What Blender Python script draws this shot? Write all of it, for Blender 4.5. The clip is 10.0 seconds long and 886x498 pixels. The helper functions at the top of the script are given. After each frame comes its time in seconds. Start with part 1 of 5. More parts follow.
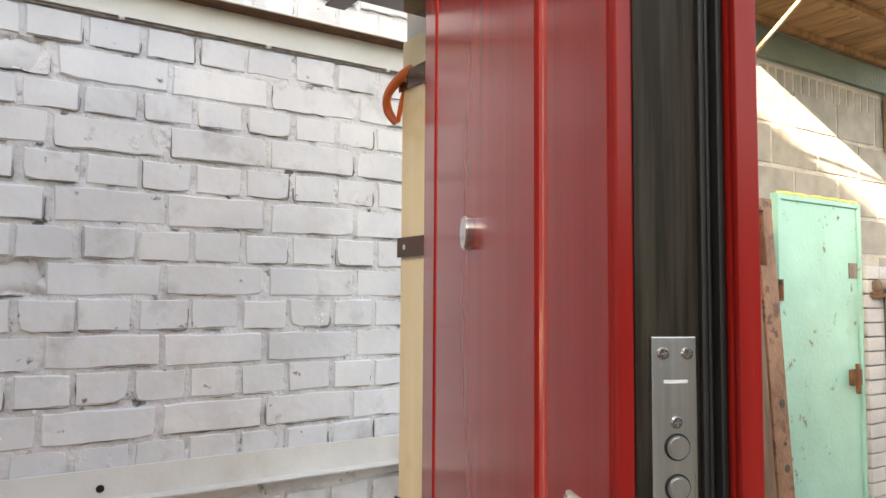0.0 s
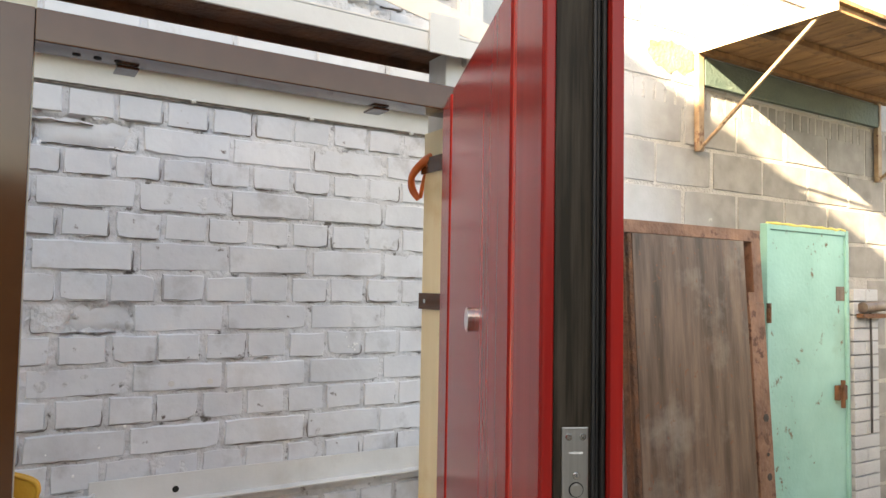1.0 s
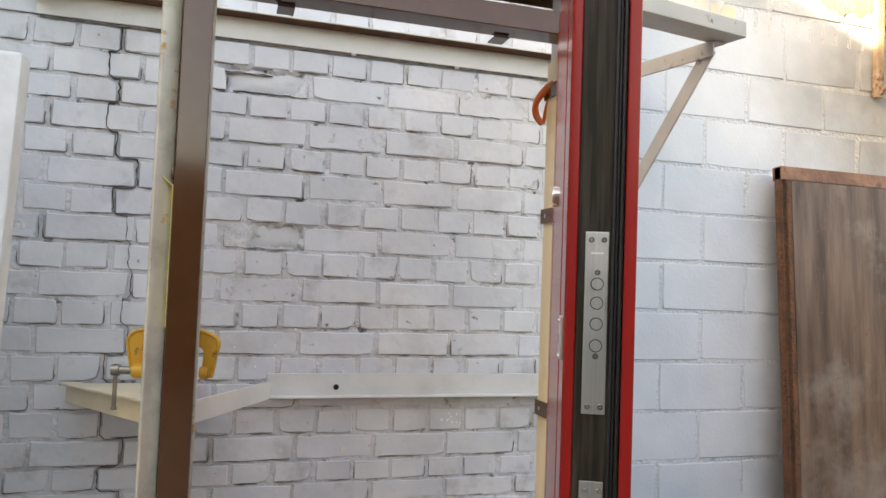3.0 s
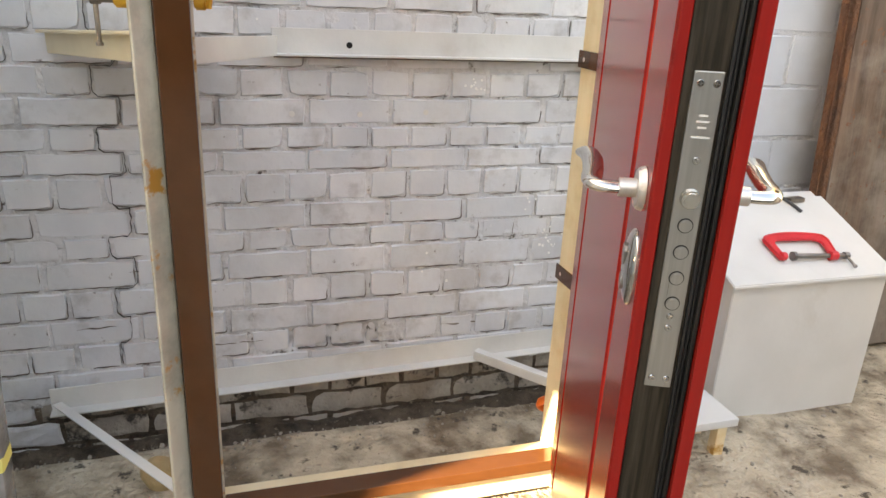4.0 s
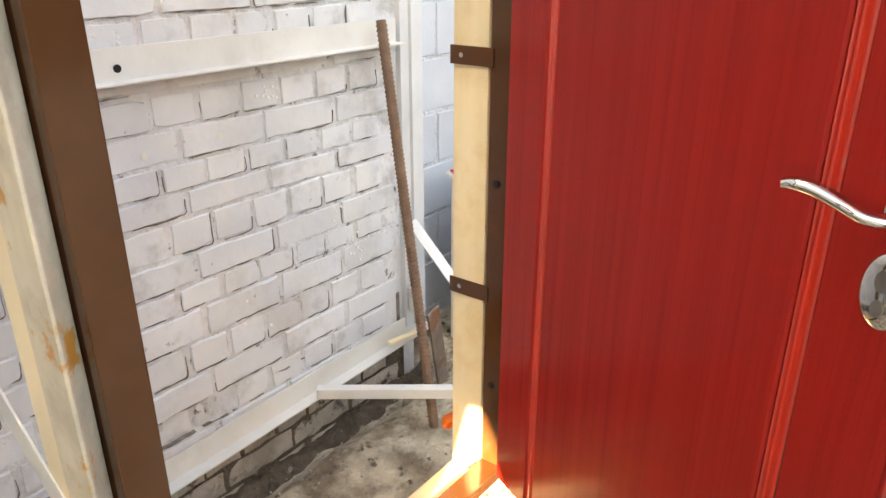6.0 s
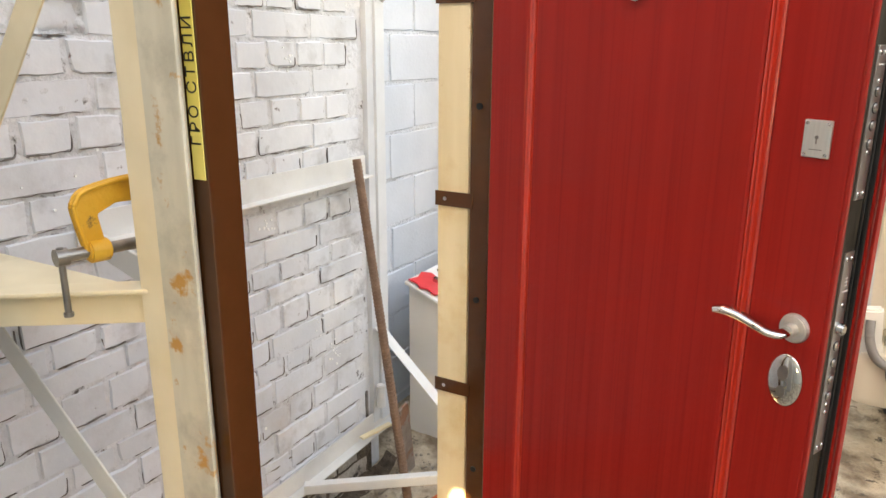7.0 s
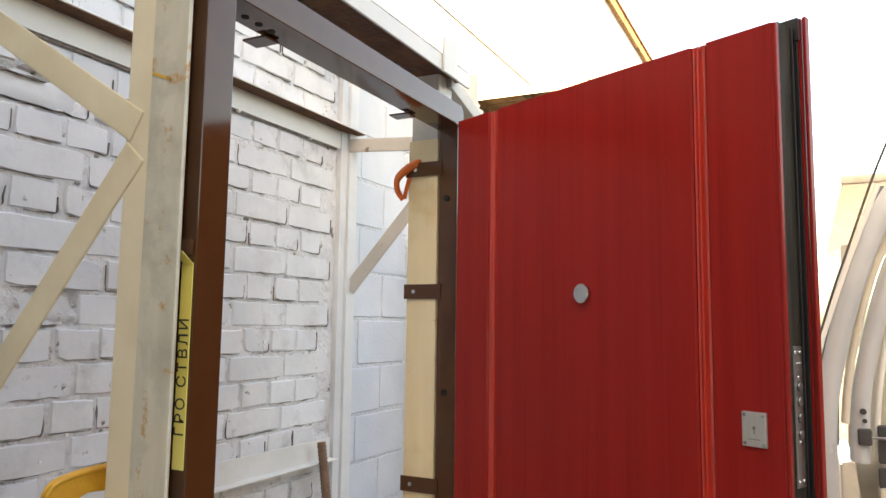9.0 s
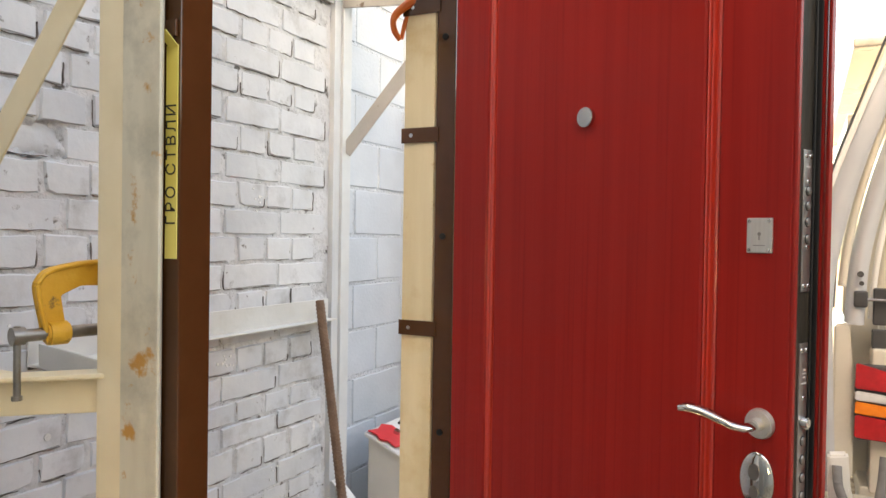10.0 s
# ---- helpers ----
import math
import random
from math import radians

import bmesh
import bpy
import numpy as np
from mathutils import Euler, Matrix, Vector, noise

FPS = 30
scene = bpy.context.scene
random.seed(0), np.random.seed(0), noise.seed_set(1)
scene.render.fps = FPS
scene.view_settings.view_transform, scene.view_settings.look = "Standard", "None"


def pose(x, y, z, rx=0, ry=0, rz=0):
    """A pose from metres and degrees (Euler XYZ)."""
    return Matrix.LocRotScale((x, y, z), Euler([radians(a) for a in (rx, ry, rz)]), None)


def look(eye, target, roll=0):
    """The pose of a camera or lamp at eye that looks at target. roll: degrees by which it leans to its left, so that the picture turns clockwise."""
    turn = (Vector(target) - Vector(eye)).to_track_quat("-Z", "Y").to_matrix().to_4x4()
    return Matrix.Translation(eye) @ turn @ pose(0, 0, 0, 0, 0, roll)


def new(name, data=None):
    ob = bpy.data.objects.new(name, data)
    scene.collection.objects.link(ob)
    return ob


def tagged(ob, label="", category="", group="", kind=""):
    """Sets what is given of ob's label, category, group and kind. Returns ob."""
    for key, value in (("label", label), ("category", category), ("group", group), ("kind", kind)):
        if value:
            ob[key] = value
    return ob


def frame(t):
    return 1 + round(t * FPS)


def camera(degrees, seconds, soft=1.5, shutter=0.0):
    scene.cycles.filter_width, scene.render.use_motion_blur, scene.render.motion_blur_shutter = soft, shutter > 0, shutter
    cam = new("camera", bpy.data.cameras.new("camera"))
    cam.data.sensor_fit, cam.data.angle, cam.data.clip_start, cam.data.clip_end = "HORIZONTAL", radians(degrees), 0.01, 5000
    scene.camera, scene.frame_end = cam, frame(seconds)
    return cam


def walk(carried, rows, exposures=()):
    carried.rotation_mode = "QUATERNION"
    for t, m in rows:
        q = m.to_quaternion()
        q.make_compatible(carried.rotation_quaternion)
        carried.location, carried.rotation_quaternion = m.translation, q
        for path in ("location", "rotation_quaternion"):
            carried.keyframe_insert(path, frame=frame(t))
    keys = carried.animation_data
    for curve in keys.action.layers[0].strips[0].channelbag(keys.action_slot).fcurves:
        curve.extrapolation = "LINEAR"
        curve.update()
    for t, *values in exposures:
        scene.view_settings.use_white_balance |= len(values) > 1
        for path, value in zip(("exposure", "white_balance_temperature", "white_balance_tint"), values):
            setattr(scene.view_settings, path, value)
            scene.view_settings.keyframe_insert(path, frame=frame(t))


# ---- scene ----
cam = camera(63.0, 10.0)
PATH = [
    (0, (0.024, -0.015, 1.573), (1.121, 1.653, 1.696), 0.4),
    (0.5, (-0.063, -0.135, 1.66), (1.024, 1.541, 1.769), 0.7),
    (1, (-0.159, -0.324, 1.698), (0.891, 1.374, 1.806), 1.0),
    (1.5, (-0.169, -0.494, 1.685), (0.678, 1.311, 1.844), 1.3),
    (2, (-0.123, -0.592, 1.661), (0.495, 1.299, 1.869), 1.6),
    (2.2, (-0.114, -0.604, 1.643), (0.479, 1.296, 1.846), 1.7),
    (3.3, (-0.058, -0.516, 1.396), (0.509, 1.4, 1.322), 2.6),
    (3.5, (-0.059, -0.486, 1.35), (0.514, 1.412, 1.085), 2.7),
    (4, (-0.083, -0.348, 1.295), (0.494, 1.443, 0.615), 2.9),
    (4.5, (-0.137, -0.162, 1.319), (0.501, 1.546, 0.496), 3.0),
    (5, (-0.221, 0.028, 1.301), (0.614, 1.652, 0.485), 2.6),
    (5.5, (-0.351, 0.229, 1.312), (0.889, 1.577, 0.507), 1.5),
    (6.8, (-0.828, 0.31, 1.499), (0.799, 1.278, 0.854), 0.3),
    (7, (-0.898, 0.3, 1.542), (0.777, 1.251, 1.002), 0.3),
    (7.5, (-1.001, 0.251, 1.609), (0.757, 1.164, 1.33), 0.4),
    (8, (-1.024, 0.228, 1.63), (0.759, 1.135, 1.629), 0.5),
    (8.5, (-1.024, 0.236, 1.629), (0.753, 1.138, 1.801), 0.5),
    (9, (-0.987, 0.264, 1.576), (0.789, 1.161, 1.784), 0.8),
    (9.5, (-0.95, 0.275, 1.488), (0.828, 1.176, 1.654), 0.9),
    (10, (-0.942, 0.287, 1.394), (0.848, 1.179, 1.362), 0.9),
]
EXPOSURE = [(t, e, k, 13) for t, e, k in ((0.0, 3.48, 9200), (1.0, 3.19, 9000), (1.5, 3.18, 8800), (2.0, 3.08, 8700), (3.5, 3.42, 9200), (4.0, 3.68, 9600), (4.5, 3.92, 9800), (5.0, 4.03, 9800), (5.5, 4.08, 9900),
                                          (7.0, 3.9, 9900), (7.5, 3.66, 9600), (8.5, 3.34, 9200), (9.0, 3.27, 9100), (10.0, 3.52, 9400))]
walk(cam, [(t, look(eye, target, roll)) for t, eye, target, roll in PATH], EXPOSURE)
SKY_STRENGTH, SUN_STRENGTH = 0.115, 5.0
HOLE = (-0.26, 0.04, 1.12, 1.61)

# ---------- light ----------
world = bpy.data.worlds.new("sky_world")
scene.world = world
world.use_nodes = True
SUN = Vector((1.0, 0.37, -0.385)).normalized()
wn, wl = world.node_tree.nodes, world.node_tree.links
sky = wn.new("ShaderNodeTexSky")
sky.sky_type, sky.sun_disc = "NISHITA", False
sky.sun_elevation, sky.sun_rotation = math.asin(-SUN.z), math.atan2(-SUN.x, -SUN.y)
sky.dust_density = 3.0
wl.new(sky.outputs[0], wn["Background"].inputs[0])
wn["Background"].inputs[1].default_value = SKY_STRENGTH
sun = new("sun", bpy.data.lights.new("sun", "SUN"))
sun.data.energy, sun.data.angle, sun.data.color = SUN_STRENGTH, radians(0.6), (1.0, 0.9, 0.74)
sun.matrix_world = look((-6, -2, 5), Vector((-6, -2, 5)) + SUN)


# ---------- materials ----------
def material(name, a, b, rough=0.5, metal=0.0, scale=6.0, stretch=(1, 1, 1), bump=0.1, bump_scale=60.0,
             spots=None, spot_scale=9.0, spot_amount=0.5, coat=0.0, rough_var=0.1, random_amount=0.0, detail=6.0,
             spec=0.5, grain=None, contrast=(0.3, 0.7), grain_amount=0.65, tint=None, stains=None, stain_scale=1.3, stain_at=0.58, smears=None):
    """Two tones mixed by noise in world space, optional sharp spots and broad stains, with fine relief."""
    m = bpy.data.materials.new(name)
    m.use_nodes = True
    nt = m.node_tree
    N, K = nt.nodes, nt.links
    p = N["Principled BSDF"]
    geo = N.new("ShaderNodeNewGeometry")
    vm = N.new("ShaderNodeVectorMath")
    vm.operation = "MULTIPLY"
    vm.inputs[1].default_value = stretch
    K.new(geo.outputs["Position"], vm.inputs[0])
    n1 = N.new("ShaderNodeTexNoise")
    n1.inputs["Scale"].default_value, n1.inputs["Detail"].default_value = scale, detail
    K.new(vm.outputs[0], n1.inputs["Vector"])
    ramp = N.new("ShaderNodeMapRange")
    ramp.inputs[1].default_value, ramp.inputs[2].default_value = contrast
    K.new(n1.outputs[0], ramp.inputs[0])
    mix = N.new("ShaderNodeMix")
    mix.data_type = "RGBA"
    mix.inputs[6].default_value, mix.inputs[7].default_value = (*a, 1), (*b, 1)
    K.new(ramp.outputs[0], mix.inputs[0])
    colour = mix.outputs[2]

    def layer(colour, tone, sc, lo, hi, seed):
        n = N.new("ShaderNodeTexNoise")
        n.noise_dimensions = "4D"
        n.inputs["W"].default_value = seed
        n.inputs["Scale"].default_value, n.inputs["Detail"].default_value, n.inputs["Roughness"].default_value = sc, 8.0, 0.65
        K.new(geo.outputs["Position"], n.inputs["Vector"])
        r = N.new("ShaderNodeMapRange")
        r.inputs[1].default_value, r.inputs[2].default_value = lo, hi
        K.new(n.outputs[0], r.inputs[0])
        x = N.new("ShaderNodeMix")
        x.data_type = "RGBA"
        x.inputs[7].default_value = (*tone, 1)
        K.new(r.outputs[0], x.inputs[0])
        K.new(colour, x.inputs[6])
        return x.outputs[2]
    if grain:
        gm, gn, gr, gx = N.new("ShaderNodeVectorMath"), N.new("ShaderNodeTexNoise"), N.new("ShaderNodeMapRange"), N.new("ShaderNodeMix")
        gm.operation = "MULTIPLY"
        gm.inputs[1].default_value = (130, 130, 2.0)
        K.new(geo.outputs["Position"], gm.inputs[0])
        gn.inputs["Scale"].default_value, gn.inputs["Detail"].default_value = 1.0, 1.0
        K.new(gm.outputs[0], gn.inputs["Vector"])
        gr.inputs[1].default_value, gr.inputs[2].default_value, gr.inputs[4].default_value = 0.52, 0.76, grain_amount
        K.new(gn.outputs[0], gr.inputs[0])
        gx.data_type = "RGBA"
        gx.inputs[7].default_value = (*grain, 1)
        K.new(gr.outputs[0], gx.inputs[0])
        K.new(colour, gx.inputs[6])
        colour = gx.outputs[2]
    if tint:
        colour = layer(colour, tint, 0.9, 0.50, 0.74, 23.0)
    if stains:
        colour = layer(colour, stains, stain_scale, stain_at, stain_at + 0.2, 3.0)
    if smears:
        colour = layer(colour, smears, 6.5, 0.57, 0.83, 11.0)
    if spots:
        colour = layer(colour, spots, spot_scale, 1.0 - 0.5 * spot_amount, 1.06 - 0.5 * spot_amount, 7.0)
    if random_amount:
        info = N.new("ShaderNodeObjectInfo")
        hs = N.new("ShaderNodeHueSaturation")
        r = N.new("ShaderNodeMapRange")
        r.inputs[3].default_value, r.inputs[4].default_value = 1 - random_amount, 1 + random_amount
        K.new(info.outputs["Random"], r.inputs[0])
        K.new(r.outputs[0], hs.inputs["Value"])
        K.new(colour, hs.inputs["Color"])
        colour = hs.outputs[0]
    K.new(colour, p.inputs["Base Color"])
    p.inputs["Metallic"].default_value = metal
    p.inputs["Specular IOR Level"].default_value = spec
    rr = N.new("ShaderNodeMapRange")
    rr.inputs[3].default_value, rr.inputs[4].default_value = max(0.02, rough - rough_var), min(1.0, rough + rough_var)
    K.new(n1.outputs[0], rr.inputs[0])
    K.new(rr.outputs[0], p.inputs["Roughness"])
    if coat:
        p.inputs["Coat Weight"].default_value, p.inputs["Coat Roughness"].default_value = coat, 0.12
    if bump:
        n2 = N.new("ShaderNodeTexNoise")
        n2.inputs["Scale"].default_value, n2.inputs["Detail"].default_value = bump_scale, 5.0
        K.new(vm.outputs[0], n2.inputs["Vector"])
        bp = N.new("ShaderNodeBump")
        bp.inputs["Strength"].default_value, bp.inputs["Distance"].default_value = min(1.0, bump * 4), 0.004 * bump / 0.1
        K.new(n2.outputs[0], bp.inputs["Height"])
        K.new(bp.outputs[0], p.inputs["Normal"])
    return m


BRICK = material("white_painted_brick", (0.56, 0.572, 0.605), (0.70, 0.708, 0.732), 0.55, scale=5, bump=0.1, bump_scale=38, random_amount=0.06,
                 spots=(0.16, 0.13, 0.12), spot_scale=26, spot_amount=0.70, tint=(0.55, 0.595, 0.67), stains=(0.47, 0.455, 0.455), stain_scale=3.1, stain_at=0.54, smears=(0.27, 0.255, 0.25))
MORTAR = material("painted_mortar", (0.54, 0.542, 0.56), (0.69, 0.69, 0.705), 0.6, scale=9, bump=0.25, bump_scale=46,
                  spots=(0.10, 0.085, 0.075), spot_scale=17, spot_amount=0.82, tint=(0.51, 0.555, 0.63), stains=(0.44, 0.425, 0.42), stain_scale=3.1, stain_at=0.52, smears=(0.15, 0.135, 0.13))
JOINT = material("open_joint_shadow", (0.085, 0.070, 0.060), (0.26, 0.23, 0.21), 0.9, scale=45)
COOLWHITE = material("bluish_white_paint", (0.53, 0.555, 0.58), (0.65, 0.67, 0.69), 0.5, scale=6, bump=0.08, bump_scale=40, spots=(0.18, 0.15, 0.13), spot_scale=20, spot_amount=0.64)
RAILGREY = material("greyed_steel_paint", (0.31, 0.30, 0.285), (0.45, 0.435, 0.41), 0.5, scale=5, bump=0.08, bump_scale=40,
                    spots=(0.15, 0.11, 0.08), spot_scale=16, spot_amount=0.80, stains=(0.25, 0.235, 0.21), stain_scale=3)
SOIL = material("dark_damp_soil", (0.05, 0.036, 0.025), (0.17, 0.13, 0.095), 0.95, scale=16, bump=0.8, bump_scale=70, detail=10,
                spots=(0.30, 0.26, 0.21), spot_scale=30, spot_amount=0.8)
HOLEBLACK = material("hole_black", (0.004, 0.004, 0.004), (0.008, 0.007, 0.006), 0.9, scale=30, bump=0)
CRACK = material("crack_shadow", (0.035, 0.03, 0.028), (0.07, 0.06, 0.055), 0.9, scale=30)
BLOCK = material("cinder_block", (0.20, 0.195, 0.185), (0.31, 0.30, 0.285), 0.85, scale=9, bump=0.10, bump_scale=80, random_amount=0.08,
                 spots=(0.44, 0.42, 0.39), spot_scale=11, spot_amount=0.72)
MORTAR_GREY = material("pale_block_mortar", (0.35, 0.335, 0.31), (0.46, 0.44, 0.41), 0.9, scale=12, bump=0.4, bump_scale=70)


def overspray(m, a, b, x0, x1):
    """White paint sprayed over a material up to an uneven edge between x0 and x1."""
    N, K = m.node_tree.nodes, m.node_tree.links
    base = N["Principled BSDF"].inputs["Base Color"]
    src = base.links[0].from_socket
    geo, sep = N.new("ShaderNodeNewGeometry"), N.new("ShaderNodeSeparateXYZ")
    K.new(geo.outputs["Position"], sep.inputs[0])
    n = N.new("ShaderNodeTexNoise")
    n.inputs["Scale"].default_value, n.inputs["Detail"].default_value = 2.2, 6
    K.new(geo.outputs["Position"], n.inputs["Vector"])
    add = N.new("ShaderNodeMath")
    add.operation = "MULTIPLY_ADD"
    add.inputs[1].default_value = 1.1
    K.new(n.outputs[0], add.inputs[0])
    K.new(sep.outputs[0], add.inputs[2])
    r = N.new("ShaderNodeMapRange")
    r.inputs[1].default_value, r.inputs[2].default_value = x0 + 0.55, x1 + 0.55
    K.new(add.outputs[0], r.inputs[0])
    n2 = N.new("ShaderNodeTexNoise")
    n2.inputs["Scale"].default_value, n2.inputs["Detail"].default_value = 5, 8
    K.new(geo.outputs["Position"], n2.inputs["Vector"])
    paint, mix = N.new("ShaderNodeMix"), N.new("ShaderNodeMix")
    paint.data_type = mix.data_type = "RGBA"
    paint.inputs[6].default_value, paint.inputs[7].default_value = (*a, 1), (*b, 1)
    K.new(n2.outputs[0], paint.inputs[0])
    K.new(r.outputs[0], mix.inputs[0])
    K.new(paint.outputs[2], mix.inputs[6])
    K.new(src, mix.inputs[7])
    K.new(mix.outputs[2], base)


overspray(BLOCK, (0.45, 0.505, 0.57), (0.61, 0.66, 0.72), 2.05, 2.8)
overspray(MORTAR_GREY, (0.50, 0.545, 0.60), (0.63, 0.67, 0.72), 2.05, 2.7)
RENDERED = material("pale_wall_plaster", (0.36, 0.385, 0.42), (0.47, 0.495, 0.52), 0.9, scale=3, bump=0.2, spots=(0.2, 0.18, 0.16), spot_scale=14, spot_amount=0.7)
OCHRE = material("ochre_stain", (0.62, 0.43, 0.10), (0.70, 0.55, 0.22), 0.9, scale=9, bump=0.2)
CREAM = material("cream_steel_paint", (0.70, 0.58, 0.38), (0.82, 0.705, 0.50), 0.38, scale=8, bump=0.06, bump_scale=45,
                 spots=(0.42, 0.23, 0.08), spot_scale=9, spot_amount=0.7, stains=(0.56, 0.44, 0.26), stain_scale=4)
PALE = material("pale_grey_steel_paint", (0.585, 0.575, 0.555), (0.69, 0.682, 0.66), 0.4, scale=6, bump=0.08, bump_scale=40,
                spots=(0.18, 0.15, 0.13), spot_scale=22, spot_amount=0.6, stains=(0.52, 0.49, 0.44), stain_scale=3)
GREYTUBE = material("greyish_cream_tube", (0.54, 0.49, 0.38), (0.68, 0.62, 0.50), 0.42, scale=9, stretch=(2.5, 2.5, 0.6), bump=0.05,
                    spots=(0.50, 0.24, 0.05), spot_scale=13, spot_amount=0.86, stains=(0.39, 0.355, 0.28), stain_scale=8, stain_at=0.47)
FLANGE = material("cream_flange_paint", (0.73, 0.61, 0.41), (0.84, 0.725, 0.525), 0.4, scale=8, bump=0.06, bump_scale=45,
                  spots=(0.42, 0.25, 0.10), spot_scale=12, spot_amount=0.6)
BROWN = material("brown_powder_coat", (0.076, 0.0275, 0.0092), (0.089, 0.033, 0.0115), 0.10, scale=20, bump=0.0, bump_scale=420, rough_var=0.02, spec=0.5, coat=0.1)
RED = material("mahogany_film", (0.285, 0.0138, 0.0114), (0.345, 0.0178, 0.0144), 0.22, scale=0.6, stretch=(60, 60, 0.9), bump=0.0, bump_scale=3,
               rough_var=0.006, contrast=(0.25, 0.75), detail=4.0, spec=0.18, grain=(0.16, 0.0066, 0.0057), grain_amount=0.28)
REDBRIGHT = material("red_film_edge", (0.25, 0.0105, 0.0085), (0.31, 0.015, 0.0115), 0.27, scale=1.0, stretch=(60, 60, 2), bump=0.0, rough_var=0.01, spec=0.25)
# brighter than the panel film: the sky glint on the mouldings is painted in
MOULDLIT = material("red_moulding_highlight", (0.50, 0.030, 0.018), (0.60, 0.042, 0.026), 0.16, scale=1.0, stretch=(60, 60, 2), bump=0.01, rough_var=0.04, spec=0.9)
WENGE = material("wenge_film", (0.019, 0.0145, 0.0095), (0.054, 0.043, 0.031), 0.5, scale=1.0, stretch=(160, 160, 7), bump=0.08, bump_scale=3, contrast=(0.42, 0.72), detail=10, spec=0.15)
RUBBER = material("black_rubber", (0.009, 0.0085, 0.008), (0.015, 0.014, 0.0135), 0.55, scale=20, bump=0.03)
NICKEL = material("satin_nickel", (0.44, 0.435, 0.425), (0.52, 0.515, 0.505), 0.3, 1.0, scale=1, stretch=(300, 300, 10), bump=0.02, rough_var=0.06)
BRUSHED = material("brushed_nickel", (0.60, 0.575, 0.54), (0.68, 0.655, 0.62), 0.42, 0.85, scale=1, stretch=(200, 200, 12), bump=0.02)
CHROME = material("polished_chrome", (0.56, 0.545, 0.52), (0.62, 0.605, 0.58), 0.09, 1.0, scale=9, bump=0, rough_var=0.04)
BOLT = material("zinc_screw", (0.62, 0.60, 0.56), (0.72, 0.70, 0.66), 0.2, 1.0, scale=60, bump=0.05)
ETCH = material("etched_mark", (0.72, 0.70, 0.67), (0.76, 0.74, 0.71), 0.7, 0.3, scale=40, bump=0)
RUST = material("rusty_painted_steel", (0.040, 0.021, 0.014), (0.165, 0.108, 0.080), 0.5, scale=1.0, stretch=(15, 15, 1.7), bump=0.1, bump_scale=6, contrast=(0.34, 0.68), detail=12,
                spots=(0.15, 0.058, 0.027), spot_scale=30, spot_amount=0.80, stains=(0.25, 0.215, 0.19), stain_scale=1.9, stain_at=0.50, smears=(0.11, 0.048, 0.026))
RUSTFRAME = material("rust_brown_frame", (0.12, 0.055, 0.033), (0.25, 0.135, 0.088), 0.6, scale=9, bump=0.2, bump_scale=40, spots=(0.09, 0.035, 0.02), spot_scale=14, spot_amount=0.9)
RUSTBROWN = material("dark_rust_brown", (0.07, 0.032, 0.018), (0.17, 0.07, 0.03), 0.8, scale=14, bump=0.3, bump_scale=60)
STEELRUST = material("greyed_rusty_steel", (0.14, 0.10, 0.08), (0.26, 0.22, 0.20), 0.6, scale=12, bump=0.15, bump_scale=50, spots=(0.20, 0.09, 0.05), spot_scale=14, spot_amount=0.9)
BRACKET = material("rust_stained_cream_paint", (0.24, 0.15, 0.09), (0.42, 0.32, 0.21), 0.6, scale=12, bump=0.15, bump_scale=40, spots=(0.14, 0.06, 0.03), spot_scale=14, spot_amount=0.88)
RUSTBAR = material("brown_rebar", (0.15, 0.085, 0.055), (0.24, 0.145, 0.10), 0.8, scale=18, bump=0.2, bump_scale=60)
BRICK_DIRTY = material("bare_dirty_brick", (0.27, 0.235, 0.20), (0.46, 0.42, 0.38), 0.9, scale=9, bump=0.4, bump_scale=40, spots=(0.06, 0.05, 0.04), spot_scale=9, spot_amount=0.9)
MINT = material("mint_green_paint", (0.19, 0.43, 0.385), (0.27, 0.54, 0.49), 0.5, scale=4, bump=0.12, bump_scale=40,
                spots=(0.12, 0.08, 0.045), spot_scale=12, spot_amount=0.785, stains=(0.17, 0.31, 0.23), stain_scale=2.2, stain_at=0.6)
TEAL = material("weathered_teal_board", (0.055, 0.095, 0.083), (0.10, 0.14, 0.122), 0.7, scale=5, bump=0.2)
WOODROOF = material("weathered_roof_board", (0.17, 0.085, 0.034), (0.36, 0.21, 0.095), 0.8, scale=2.5, stretch=(8, 1.5, 1), bump=0.3, bump_scale=20, random_amount=0.16,
                    spots=(0.09, 0.05, 0.025), spot_scale=4, spot_amount=0.86)
GROUND = material("dusty_concrete", (0.19, 0.14, 0.095), (0.58, 0.49, 0.37), 0.95, scale=7, bump=1.0, bump_scale=40, contrast=(0.36, 0.60), detail=14,
                  spots=(0.09, 0.07, 0.053), spot_scale=14, spot_amount=0.84, stains=(0.68, 0.60, 0.48), stain_scale=5.5, stain_at=0.51)
GREYPAINT = material("pale_grey_box_paint", (0.58, 0.575, 0.56), (0.66, 0.655, 0.64), 0.5, scale=4, bump=0.07, bump_scale=30,
                     spots=(0.22, 0.19, 0.17), spot_scale=24, spot_amount=0.55, stains=(0.50, 0.48, 0.45), stain_scale=3)
ORANGE = material("orange_clamp_paint", (0.60, 0.10, 0.012), (0.70, 0.15, 0.02), 0.35, scale=20, bump=0.08)
YELLOW = material("worn_yellow_paint", (0.62, 0.30, 0.025), (0.72, 0.40, 0.05), 0.45, scale=16, bump=0.1, bump_scale=80, spots=(0.16, 0.09, 0.03), spot_scale=26, spot_amount=0.84, stains=(0.45, 0.21, 0.03), stain_scale=14)
